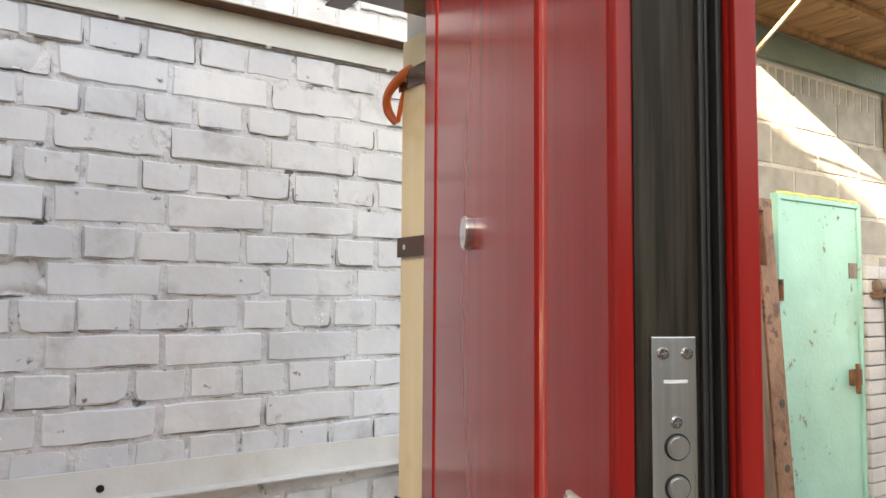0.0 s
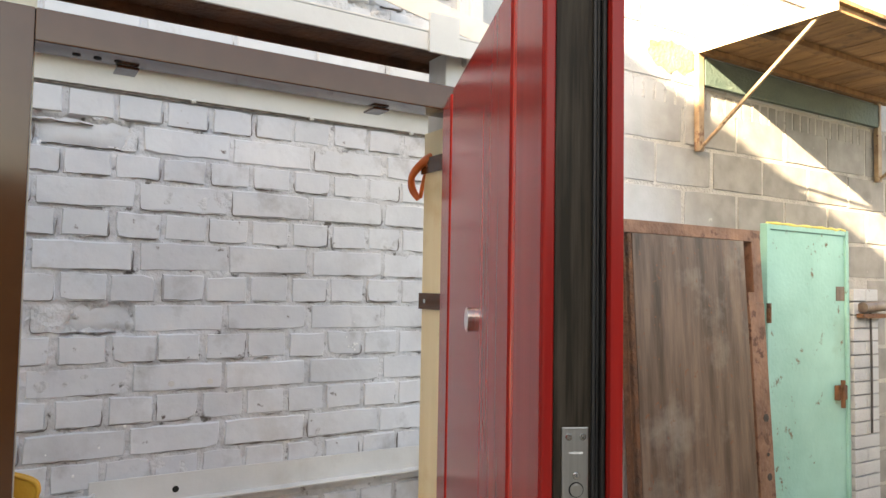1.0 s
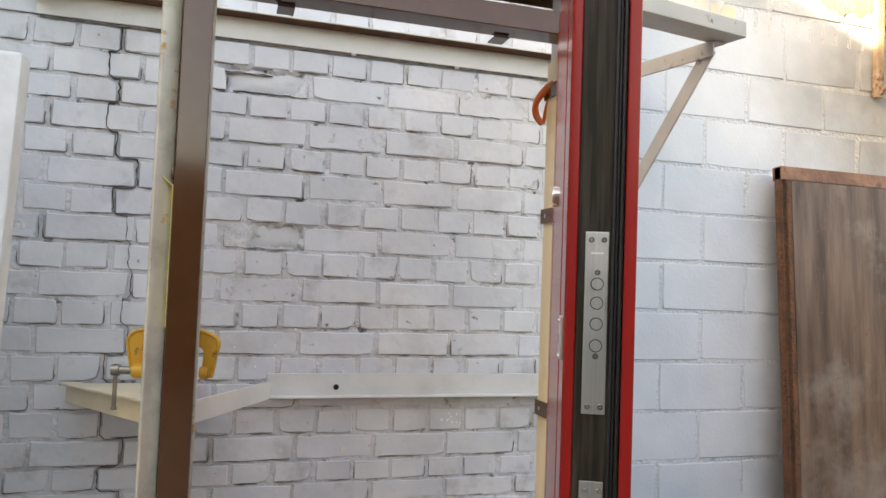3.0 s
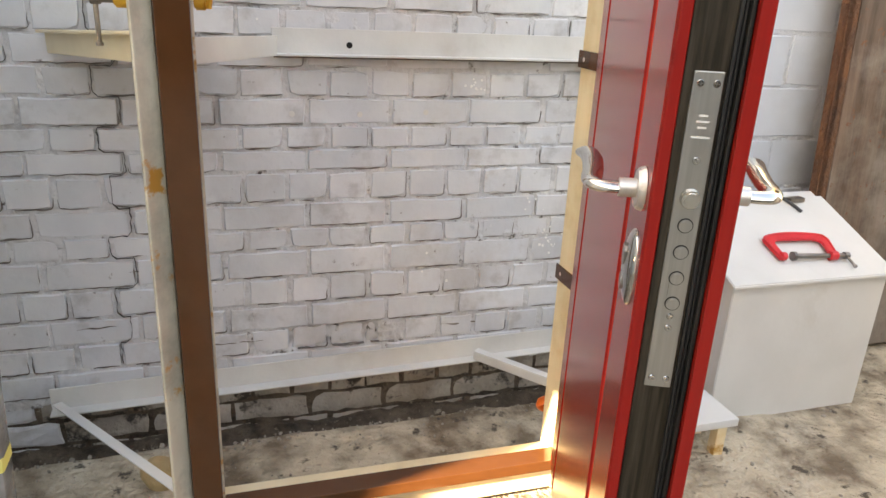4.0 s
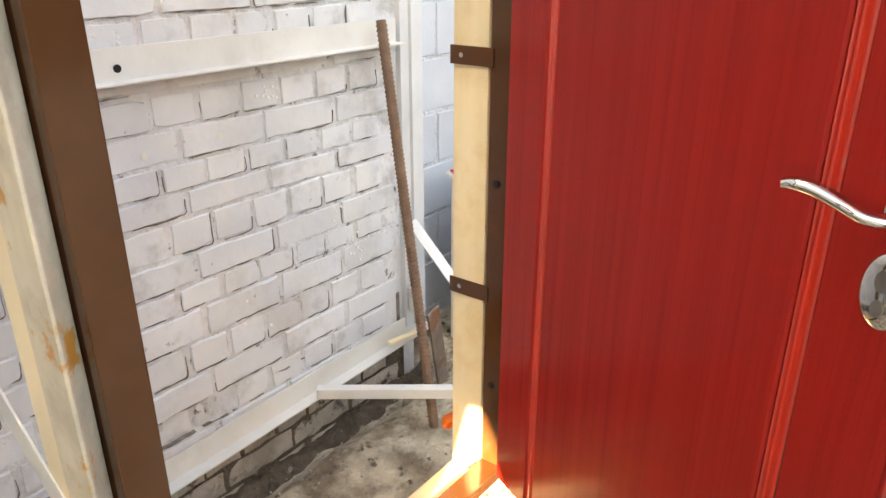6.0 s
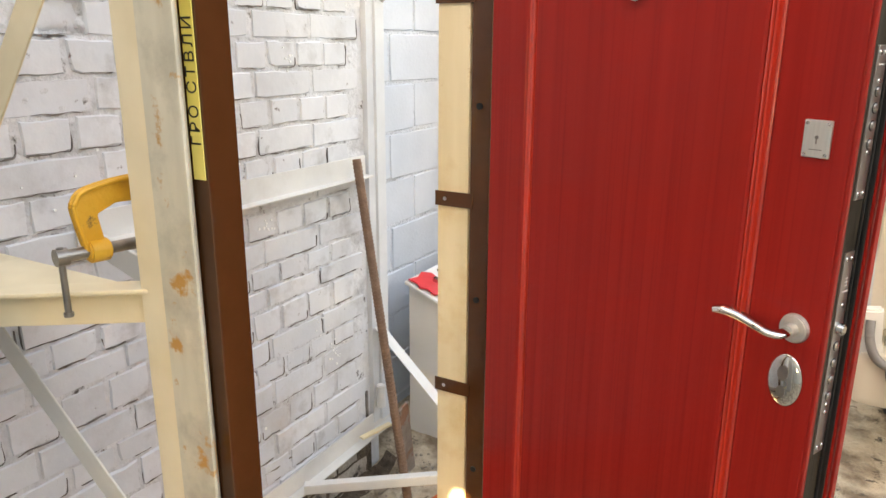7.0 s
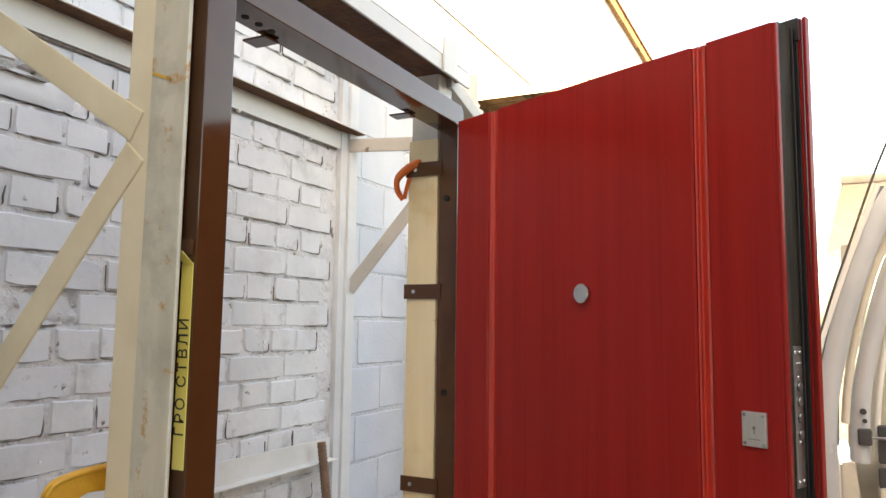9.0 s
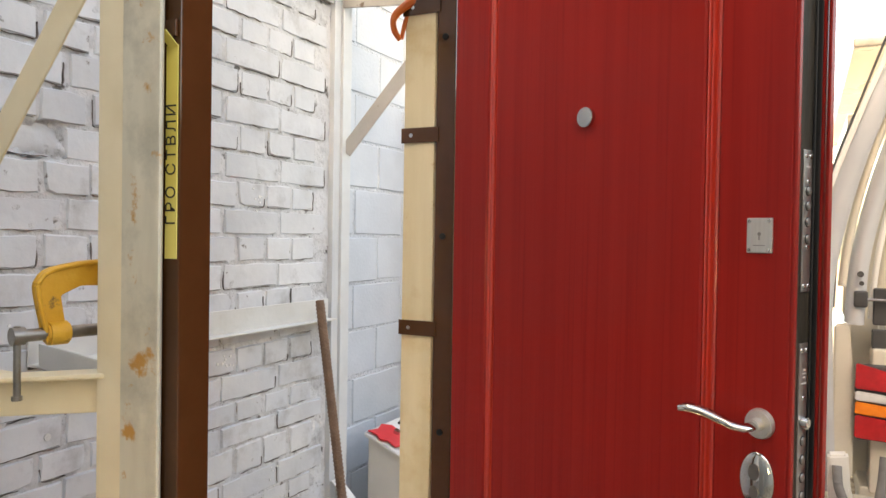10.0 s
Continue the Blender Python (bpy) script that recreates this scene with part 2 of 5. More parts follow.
CLAMPRED = material("red_clamp_paint", (0.60, 0.025, 0.035), (0.70, 0.04, 0.05), 0.35, scale=20, bump=0.06)
STEEL = material("oily_steel", (0.20, 0.18, 0.165), (0.34, 0.31, 0.29), 0.35, 0.9, scale=25, bump=0.1)
TAPE = material("yellow_paper", (0.80, 0.66, 0.16), (0.86, 0.74, 0.24), 0.6, scale=8, bump=0.05)
INK = material("black_marker", (0.012, 0.011, 0.01), (0.02, 0.018, 0.016), 0.5, scale=20, bump=0)
FILM = material("white_foam_wrap", (0.70, 0.70, 0.70), (0.80, 0.80, 0.79), 0.4, scale=12, bump=0.2, bump_scale=18)
FILMGREY = material("grey_stretch_film", (0.16, 0.15, 0.145), (0.34, 0.32, 0.31), 0.16, scale=6, stretch=(1, 1, 2), bump=0.25, bump_scale=9)
SPLASH = material("white_paint_splash", (0.80, 0.80, 0.79), (0.85, 0.85, 0.84), 0.6, scale=30, bump=0.1)
VAN = material("beige_van_paint", (0.52, 0.47, 0.38), (0.57, 0.52, 0.43), 0.3, scale=2, bump=0.02, coat=0.5, stains=(0.46, 0.41, 0.33), stain_scale=5)
VANGREY = material("silver_door_frame", (0.42, 0.43, 0.44), (0.50, 0.51, 0.52), 0.35, 0.2, scale=4, bump=0.04)
LENSRED = material("red_lamp_lens", (0.38, 0.006, 0.009), (0.50, 0.010, 0.014), 0.12, scale=40, bump=0.05, coat=0.6)
LENSAMBER = material("amber_lamp_lens", (0.75, 0.17, 0.01), (0.85, 0.24, 0.02), 0.12, scale=40, bump=0.05, coat=0.6)
LENSCLEAR = material("clear_lamp_lens", (0.55, 0.53, 0.50), (0.65, 0.63, 0.6), 0.12, scale=40, bump=0.05, coat=0.6)
SMOKED = material("smoked_glass", (0.16, 0.165, 0.17), (0.20, 0.205, 0.21), 0.08, scale=6, bump=0, rough_var=0.03)
PLASTIC = material("dark_plastic", (0.03, 0.03, 0.03), (0.05, 0.05, 0.05), 0.5, scale=15, bump=0.05)
HOSE = material("dusty_grey_hose", (0.13, 0.125, 0.12), (0.19, 0.18, 0.17), 0.6, scale=15, bump=0.1)
STONE = material("ochre_stone", (0.36, 0.25, 0.12), (0.46, 0.33, 0.18), 0.9, scale=9, bump=0.4, bump_scale=30)
PEBBLE = material("grit", (0.16, 0.13, 0.10), (0.46, 0.41, 0.35), 0.95, scale=60, bump=0.2)
VANWHITE = material("pale_van_trim", (0.62, 0.60, 0.55), (0.70, 0.68, 0.63), 0.4, scale=5, bump=0.03)
PLANK = material("pale_new_wood", (0.74, 0.60, 0.375), (0.84, 0.715, 0.50), 0.6, scale=3, stretch=(6, 6, 0.6), bump=0.08, bump_scale=12,
                 spots=(0.50, 0.27, 0.07), spot_scale=7, spot_amount=0.78, stains=(0.66, 0.47, 0.22), stain_scale=5, stain_at=0.50)
FARDARK = material("far_building", (0.09, 0.075, 0.062), (0.17, 0.145, 0.12), 0.9, scale=1.5, bump=0.2)
SHADEWALL = material("shade_wall_plain", (0.45, 0.42, 0.38), (0.55, 0.52, 0.48), 0.9, scale=2, bump=0.2)


# ---------- builders ----------
def bm_box(bm, lo, hi, m=None):
    c = [(lo[i] + hi[i]) / 2 for i in range(3)]
    s = [abs(hi[i] - lo[i]) for i in range(3)]
    r = bmesh.ops.create_cube(bm, size=1.0, matrix=Matrix.LocRotScale(c, None, s))
    if m is not None:
        bmesh.ops.transform(bm, matrix=m, verts=r["verts"])
    return r["verts"]


def box(lo, hi, bevel=0.0, m=None, segments=2):
    bm = bmesh.new()
    bm_box(bm, lo, hi, m)
    if bevel:
        bmesh.ops.bevel(bm, geom=bm.edges[:], offset=bevel, segments=segments, affect="EDGES", profile=0.5)
    return bm


def between(a, b, w, h, bevel=0.003, up=(0, 0, 1)):
    """A bar from a to b, w across and h high."""
    a, b = Vector(a), Vector(b)
    y = (b - a).normalized()
    x = y.cross(Vector(up)).normalized()
    z = x.cross(y)
    m = Matrix((x, y, z)).transposed().to_4x4()
    m.translation = (a + b) / 2
    L = (b - a).length / 2
    return box((-w / 2, -L, -h / 2), (w / 2, L, h / 2), bevel, m)


def rod(a, b, r, r2=None, n=20, bevel=0.0):
    a, b = Vector(a), Vector(b)
    bm = bmesh.new()
    m = Matrix.Translation((a + b) / 2) @ (b - a).to_track_quat("Z", "Y").to_matrix().to_4x4()
    bmesh.ops.create_cone(bm, cap_ends=True, segments=n, radius1=r, radius2=r if r2 is None else r2, depth=(b - a).length, matrix=m)
    if bevel:
        bmesh.ops.bevel(bm, geom=[e for e in bm.edges if len(e.link_faces) == 2 and e.calc_face_angle() > 0.9], offset=bevel, segments=2, affect="EDGES")
    return bm


def sweep(points, radii, n=14, squash=1.0, steps=6):
    """A round bar through points (smoothed), radii per point; squash flattens its section in z."""
    P = [Vector(p) for p in points]
    pts, rad = [], []
    for i in range(len(P) - 1):
        p0, p1, p2, p3 = P[max(i - 1, 0)], P[i], P[i + 1], P[min(i + 2, len(P) - 1)]
        for k in range(steps):
            t = k / steps
            pts.append(0.5 * ((2 * p1) + (p2 - p0) * t + (2 * p0 - 5 * p1 + 4 * p2 - p3) * t * t + (3 * p1 - p0 - 3 * p2 + p3) * t ** 3))
            rad.append(radii[i] * (1 - t) + radii[i + 1] * t)
    pts.append(P[-1])
    rad.append(radii[-1])
    bm = bmesh.new()
    rings, up = [], Vector((0.31, 0.17, 0.93)).normalized()
    for i, p in enumerate(pts):
        d = (pts[min(i + 1, len(pts) - 1)] - pts[max(i - 1, 0)]).normalized()
        x = d.cross(up).normalized()
        z = x.cross(d)
        rings.append([bm.verts.new(p + rad[i] * (math.cos(6.28319 * k / n) * x + squash * math.sin(6.28319 * k / n) * z)) for k in range(n)])
    for a, b in zip(rings, rings[1:]):
        for k in range(n):
            bm.faces.new((a[k], a[(k + 1) % n], b[(k + 1) % n], b[k]))
    bm.faces.new(rings[0][::-1])
    bm.faces.new(rings[-1])
    bmesh.ops.recalc_face_normals(bm, faces=bm.faces[:])
    return bm


def prism(outline, depth, m=None, bevel=0.0, segments=2):
    """An outline of (x, z) extruded along y from 0 to depth."""
    bm = bmesh.new()
    f = bm.faces.new([bm.verts.new((x, 0, z)) for x, z in outline])
    r = bmesh.ops.extrude_face_region(bm, geom=[f])
    bmesh.ops.translate(bm, verts=[v for v in r["geom"] if isinstance(v, bmesh.types.BMVert)], vec=(0, depth, 0))
    bmesh.ops.recalc_face_normals(bm, faces=bm.faces[:])
    if bevel:
        bmesh.ops.bevel(bm, geom=bm.edges[:], offset=bevel, segments=segments, affect="EDGES")
    if m is not None:
        bmesh.ops.transform(bm, matrix=m, verts=bm.verts[:])
    return bm


def join(*bms):
    out = bmesh.new()
    for b in bms:
        me = bpy.data.meshes.new("tmp")
        b.to_mesh(me)
        out.from_mesh(me)
        bpy.data.meshes.remove(me)
        b.free()
    return out


def mesh_of(name, bm, mat, smooth=True):
    me = bpy.data.meshes.new(name)
    bm.to_mesh(me)
    bm.free()
    me.materials.append(mat)
    if smooth:
        me.shade_smooth()
        me.set_sharp_from_angle(angle=radians(32))
    return me


def part(name, bm, mat, parent=None, label=""):
    ob = new(name, mesh_of(name, bm, mat))
    if len(ob.data.polygons) < 1500:
        wn = ob.modifiers.new("even_normals", "WEIGHTED_NORMAL")
        wn.keep_sharp = True
    if parent:
        ob.parent = parent
        ob.matrix_parent_inverse = Matrix.Identity(4)
    return tagged(ob, label)


def thing(name, label, category, kind="", group=""):
    return tagged(new(name), label, category, group, kind)


def whole(name, bm, mat, label, category, kind="", group=""):
    return tagged(part(name, bm, mat), label, category, group, kind)


def angle_rail(label, x0, x1, y, z0, w, t, front, up=1, mat=PALE):
    """An L-section rail along x: a leg flat to the wall at y and a shelf sticking out by front at its top or foot."""
    r = thing("steel_rail", label, "steel rail")
    part("wall_leg", box((x0, y - t, z0), (x1, y, z0 + w), 0.002), mat, r)
    part("shelf_leg", box((x0, y - front, z0 if up < 0 else z0 + w - t), (x1, y - t + 0.0005, z0 + t if up < 0 else z0 + w), 0.002), mat, r)
    return r


# ---------- the yard ----------
WALL_Y, GZ = 1.83, -0.06


def trough(x, y):
    """Depth of the washed-out gully along the foot of the brick wall."""
    q = min(1.0, max(0.0, (y - 1.64 - 0.03 * noise.noise(Vector((x * 5, 2, 1)))) / 0.11)) * min(1.0, max(0.0, (1.42 - x) / 0.15))
    return 0.085 * q * q * (3 - 2 * q)


bm = bmesh.new()
nx, ny = 150, 120
xs = [-60, -20, -6] + [-2.4 + 7.2 * i / nx for i in range(nx + 1)] + [9, 25, 80]
ys = [-80, -25, -8, -4] + [-2.5 + 4.6 * j / ny for j in range(ny + 1)] + [5, 25, 80]
grid = []
for y in ys:
    row = []
    for x in xs:
        h = 0.0
        if -2.4 <= x <= 4.8 and -2.5 <= y <= 2.1:
            h = 0.022 * (noise.noise(Vector((x * 1.1, y * 1.3, 0))) + 0.5 * noise.noise(Vector((x * 4, y * 4, 3)))) + 0.007 * noise.noise(Vector((x * 14, y * 14, 5)))
            h += 0.007 * noise.noise(Vector((x * 34, y * 34, 9)))
            h -= trough(x, y)
        row.append(bm.verts.new((x, y, GZ + h)))
    grid.append(row)
for j in range(len(ys) - 1):
    for i in range(len(xs) - 1):
        bm.faces.new((grid[j][i], grid[j][i + 1], grid[j + 1][i + 1], grid[j + 1][i]))
tagged(part("ground", bm, GROUND), "dusty worn concrete yard floor with dirt and stains", "ground", kind="structure")

# dark soil lying in the broken edge along the foot of the wall
bm = bmesh.new()
rows = []
for j in range(15):
    y = 1.73 + 0.098 * j / 14
    row = []
    for i in range(221):
        x = -1.0 + 2.32 * i / 220
        lift = 0.018 * min(1, (y - 1.73) / 0.06)
        base = 0.022 * (noise.noise(Vector((x * 1.1, y * 1.3, 0))) + 0.5 * noise.noise(Vector((x * 4, y * 4, 3)))) - trough(x, y)
        row.append(bm.verts.new((x, y, GZ + base - 0.012 + 1.7 * lift + 0.015 * noise.noise(Vector((x * 9, y * 14, 21))) + 0.008 * noise.noise(Vector((x * 30, y * 30, 4))))))
    rows.append(row)
for j in range(14):
    for i in range(220):
        bm.faces.new((rows[j][i], rows[j][i + 1], rows[j + 1][i + 1], rows[j + 1][i]))
tagged(part("soil", bm, SOIL), "dark crumbly soil along the foot of the brick wall", "soil", kind="stuff")

wall = tagged(part("wall_brick", box((-2.60, WALL_Y + 0.02, -0.2), (1.30, WALL_Y + 0.40, 4.84)), MORTAR), "white-painted English-bond brick wall with a long crack", "wall", kind="structure")
wall_block = tagged(part("wall_block", box((1.30, 1.9845, -0.2), (9.0, WALL_Y + 0.40, 4.84)), MORTAR_GREY), "cinder block wall, painted white beside the brickwork, bare grey further on", "wall", kind="structure")
part("plaster", box((1.302, 1.976, 3.29), (9.0, 1.9925, 4.84)), RENDERED, wall_block, "pale plastered upper wall")

# unseen wall added to shade the yard; its hole shapes the low sun's patch
LB, LH = -2.62, 4.65
left = thing("shade_wall_left", "unseen tall wall added to shade the yard, with a hole that shapes the sun patch", "wall", "structure")
for lo, hi in (((LB - 0.12, -9, -0.2), (LB, HOLE[0], LH)), ((LB - 0.12, HOLE[1], -0.2), (LB, WALL_Y + 0.4, LH)),
               ((LB - 0.12, HOLE[0], -0.2), (LB, HOLE[1], HOLE[2])), ((LB - 0.12, HOLE[0], HOLE[3]), (LB, HOLE[1], LH))):
    part("masonry", box(lo, hi), SHADEWALL, left)
# unseen slab nearby, added to darken the left of the brick wall
part("masonry", box((-1.26, 0.95, -0.2), (-1.12, WALL_Y - 0.015, 3.3)), SHADEWALL, left)
tagged(part("wall_far", box((LB, -7.9, -0.2), (14.0, -7.6, 3.0), 0.01), FARDARK), "low dark building closing the far side of the yard", "wall", kind="structure")
SIDE = Matrix(((0, 1, 0, LB - 0.05), (1, 0, 0, 0), (0, 0, 1, 0), (0, 0, 0, 1)))
# added wedges trim the hole to the outline of the sun patch
part("masonry", prism([(0.04, 1.18), (0.04, 1.61), (-0.09, 1.61), (-0.055, 1.56)], 0.045, SIDE), SHADEWALL, left)
part("masonry", prism([(-0.09, 1.61), (-0.26, 1.61), (-0.26, 1.25), (-0.18, 1.45)], 0.045, SIDE), SHADEWALL, left)

# ---------- wall-side steelwork ----------
RY = WALL_Y - 0.0125
rail = angle_rail("upper pale painted steel angle rail along the brick wall", -0.64, 1.30, RY, 2.226, 0.076, 0.006, 0.062)
# dark brown strip beneath the pale shelf leg
part("rusty_underside", box((-0.638, RY - 0.060, 2.2935), (1.298, RY - 0.0065, 2.2955)), RUSTBROWN, rail, "dark brown underside")
# dark strip that draws the shadow line under the rail's lower edge
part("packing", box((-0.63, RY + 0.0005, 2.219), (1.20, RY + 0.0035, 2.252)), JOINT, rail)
for nx in (-0.28, 0.30, 0.66, 1.02):
    part("weld_nib", rod((nx, RY - 0.008, 2.221), (nx + 0.012, RY - 0.007, 2.224), 0.006, n=8), PALE, rail)
rail = angle_rail("middle pale painted steel angle rail with drilled holes", 0.075, 1.20, RY, 1.093, 0.075, 0.006, 0.045, -1)
# shadow below this rail, likewise put in as a dark strip
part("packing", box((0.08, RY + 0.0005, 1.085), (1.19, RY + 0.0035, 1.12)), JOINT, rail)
for hx in (0.296,):
    part("hole", rod((hx, RY - 0.0075, 1.124), (hx, RY - 0.0055, 1.124), 0.009), HOLEBLACK, rail)
rail = angle_rail("lower pale painted steel angle rail just above the ground", -0.615, 1.33, RY, 0.022, 0.075, 0.006, 0.045, -1)
rail.rotation_euler.y, rail.location.z = -0.026, 0.013
post = whole("steel_post", join(box((1.212, 1.806, 0.10), (1.252, 1.829, 2.95), 0.002), box((1.252, 1.795, 0.10), (1.306, 1.829, 2.95), 0.003)), COOLWHITE,
             "pale painted steel corner post where brick meets block", "steel post")

# ---------- stand for the door ----------
UPRIGHT = Matrix(((1, 0, 0, 0), (0, 0, 1, 0), (0, 1, 0, 0.03), (0, 0, 0, 1)))
TUBE = [(-0.224, 1.157), (-0.224, 1.090), (-0.2225, 1.0860), (-0.2190, 1.0850), (-0.2150, 1.0870), (-0.1855, 1.1180), (-0.1855, 1.157)]
stand = thing("door_stand", "cream painted welded steel stand with posts, ties and braces", "steel stand")
part("post", join(prism(TUBE, 2.275, UPRIGHT), box((-0.186, 1.156, 0.03), (-0.115, 1.166, 2.311), 0.003), box((-0.20, 1.163, 0.03), (-0.12, 1.206, 2.30), 0.006)), GREYTUBE, stand, "greyish worn square steel post")
part("post_flange", box((-0.2235, 1.157, 0.03), (-0.200, 1.208, 2.300), 0.002), FLANGE, stand)
part("post", box((0.757, 1.165, -0.02), (0.855, 1.257, 2.09), 0.004), PLANK, stand, "cream post with ochre stains")
part("post", box((0.762, 1.168, 2.088), (0.850, 1.252, 2.30), 0.006), PALE, stand)
rail_top = part("head_rail", box((-0.117, 1.118, 2.299), (0.862, 1.283, 2.305), 0.002), PALE, stand, "pale steel channel head rail")
# pale front flange; the far flange and the inside are dark brown
for fy, mt in ((1.118, PALE), (1.276, RUSTBROWN)):
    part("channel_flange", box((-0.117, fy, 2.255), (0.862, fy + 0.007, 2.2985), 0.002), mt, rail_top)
part("channel_inside", box((-0.112, 1.126, 2.277), (0.857, 1.275, 2.2975), 0.001), RUSTBROWN, stand, "dark brown inside of the channel")
part("side_rail", between((0.80, 1.20, 2.275), (1.440, 1.355, 2.298), 0.10, 0.05, 0.004), RAILGREY, stand, "greyed steel side rail")
part("paint_streak", join(between((-0.2244, 1.154, 1.955), (-0.2244, 1.114, 1.940), 0.0012, 0.005, 0.0003)), YELLOW, stand, "thin yellow paint streak")
part("bottom_rail", join(box((-0.12, 1.162, 0.068), (0.757, 1.255, 0.075), 0.002), box((-0.12, 1.162, -0.01), (0.757, 1.170, 0.070), 0.002)), CREAM, stand)
part("tie", between((-0.17, 1.16, 2.283), (-0.640, 1.80, 2.290), 0.008, 0.055), CREAM, stand)
part("tie", join(between((-0.20, 1.20, 1.155), (-0.49, 1.79, 1.115), 0.008, 0.055), between((-0.20, 1.20, 1.185), (-0.49, 1.79, 1.142), 0.05, 0.008)), CREAM, stand)
part("gusset", prism([(-0.136, 1.247), (-0.136, 1.78), (-0.475, 1.78), (-0.20, 1.247)], 0.006, Matrix(((1, 0, 0, 0), (0, 0, 1, 0), (0, 1, 0, 1.138), (0, 0, 0, 1)))), CREAM, stand)
part("tie", join(between((-0.135, 1.235, 1.150), (0.085, 1.785, 1.12), 0.008, 0.055)), PALE, stand)
part("tie", join(between((-0.172, 1.19, 0.077), (-0.582, 1.785, 0.042), 0.005, 0.032, 0.0015), between((-0.184, 1.19, 0.094), (-0.594, 1.785, 0.059), 0.028, 0.005, 0.0015)), PALE, stand)
part("tie", join(between((0.738, 1.765, 0.108), (1.15, 1.26, 0.100), 0.030, 0.005, 0.0015), between((0.727, 1.757, 0.092), (1.139, 1.252, 0.084), 0.005, 0.030, 0.0015)), PALE, stand)
part("tie", join(between((1.395, 1.36, 2.268), (1.275, 1.80, 2.268), 0.05, 0.008), between((1.372, 1.36, 2.245), (1.252, 1.80, 2.245), 0.008, 0.05)), RAILGREY, stand)
part("brace", between((-0.2242, 1.183, 1.874), (-0.2242, 1.768, 2.230), 0.005, 0.052), CREAM, stand)
part("brace", between((-0.2242, 1.183, 1.836), (-0.2242, 1.772, 1.150), 0.005, 0.052), CREAM, stand)
part("brace", between((-0.2242, 1.705, 1.10), (-0.2242, 1.185, 0.65), 0.005, 0.050), PALE, stand)
part("brace", between((1.375, 1.38, 2.25), (1.275, 1.80, 1.70), 0.008, 0.05), RAILGREY, stand)
part("brace", between((0.84, 1.80, 2.705), (1.36, 1.32, 2.345), 0.008, 0.068), PALE, stand)
part("tab", box((0.682, 1.110, 2.25), (0.765, 1.1175, 2.345), 0.002), PALE, stand)
part("tab", box((1.30, 1.29, 2.29), (1.308, 1.37, 2.47), 0.002), PALE, stand)
part("tab", box((1.31, 1.32, 2.296), (1.42, 1.328, 2.37), 0.002), CREAM, stand)

# ---------- the entrance door ----------
door = thing("entrance_door", "open steel entrance door with mahogany-red panel in a brown frame", "door")
FY0, FY1 = 1.090, 1.166
part("jamb", box((-0.182, FY0, 0.09), (-0.119, FY1 - 0.012, 2.171), 0.003), BROWN, door)
jamb = part("jamb", box((0.757, 1.105, 0.09), (0.797, 1.160, 2.171), 0.003), BROWN, door)
for z in (1.919, 1.397, 0.88, 0.36):
    part("bolt_hole", rod((0.7535, 1.135, z), (0.7575, 1.135, z), 0.0085), HOLEBLACK, jamb)
head = part("head", box((-0.1190, FY0, 2.112), (0.757, FY1, 2.171), 0.003), BROWN, door)
part("threshold", join(box((-0.1150, 1.095, 0.098), (0.757, 1.160, 0.126), 0.003), box((-0.1150, 1.0945, 0.122), (0.757, 1.0985, 0.1305), 0.0012)), BROWN, door)
for k, z in enumerate((2.005, 1.665, 1.151, 0.606)):
    s = part("strap", box((0.7515, 1.150, z - 0.02), (0.7560, 1.262, z + 0.02), 0.001), BROWN, door, "brown steel fixing strap")
    part("screw_hole", rod((0.7505, 1.232, z), (0.7520, 1.232, z), 0.0055), BOLT, s)
for x in (0.02, 0.56):
    part("strap", box((x, 1.150, 2.105), (x + 0.04, 1.205, 2.1095), 0.001), BROWN, door)
part("strap", box((-0.188, 1.094, 1.676), (-0.1825, 1.118, 1.700), 0.001), BROWN, door)
for x in (-0.05, -0.015, 0.02):
    part("screw_hole", rod((x, 1.135, 2.1105), (x, 1.135, 2.1122), 0.007), HOLEBLACK, door)

# the leaf in its own frame: x along the width from the hinge, y from the inner face outwards, z up
LEAF = Matrix(((-0.3997, 0.914, 0, 0.6983), (-0.9003, -0.4058, 0, 1.0708), (0, 0, 1, 0), (0, 0, 0, 1)))
Z0, Z1 = 0.148, 2.112


def lp(name, bm, mat, parent, label=""):
    bmesh.ops.transform(bm, matrix=LEAF, verts=bm.verts[:])
    bmesh.ops.recalc_face_normals(bm, faces=bm.faces[:])
    return part(name, bm, mat, parent, label)


leaf = lp("leaf", box((0.0, 0.0146, Z0 - 0.005), (0.8555, 0.064, Z1 + 0.004), 0.0015), WENGE, door, "dark wenge door leaf edge")


def board(u0, u1, b0=0.004, b1=0.004):
    o = [(u0, 0.0145), (u0, b0), (u0 + b0, 0), (u1 - b1, 0), (u1, b1), (u1, 0.0145)]
    bm = bmesh.new()
    lo, hi = [bm.verts.new((x, y, Z0)) for x, y in o], [bm.verts.new((x, y, Z1)) for x, y in o]
    for i in range(len(o)):
        k = (i + 1) % len(o)
        bm.faces.new((lo[i], lo[k], hi[k], hi[i]))
    bm.faces.new(lo)
    bm.faces.new(hi[::-1])
    return bm


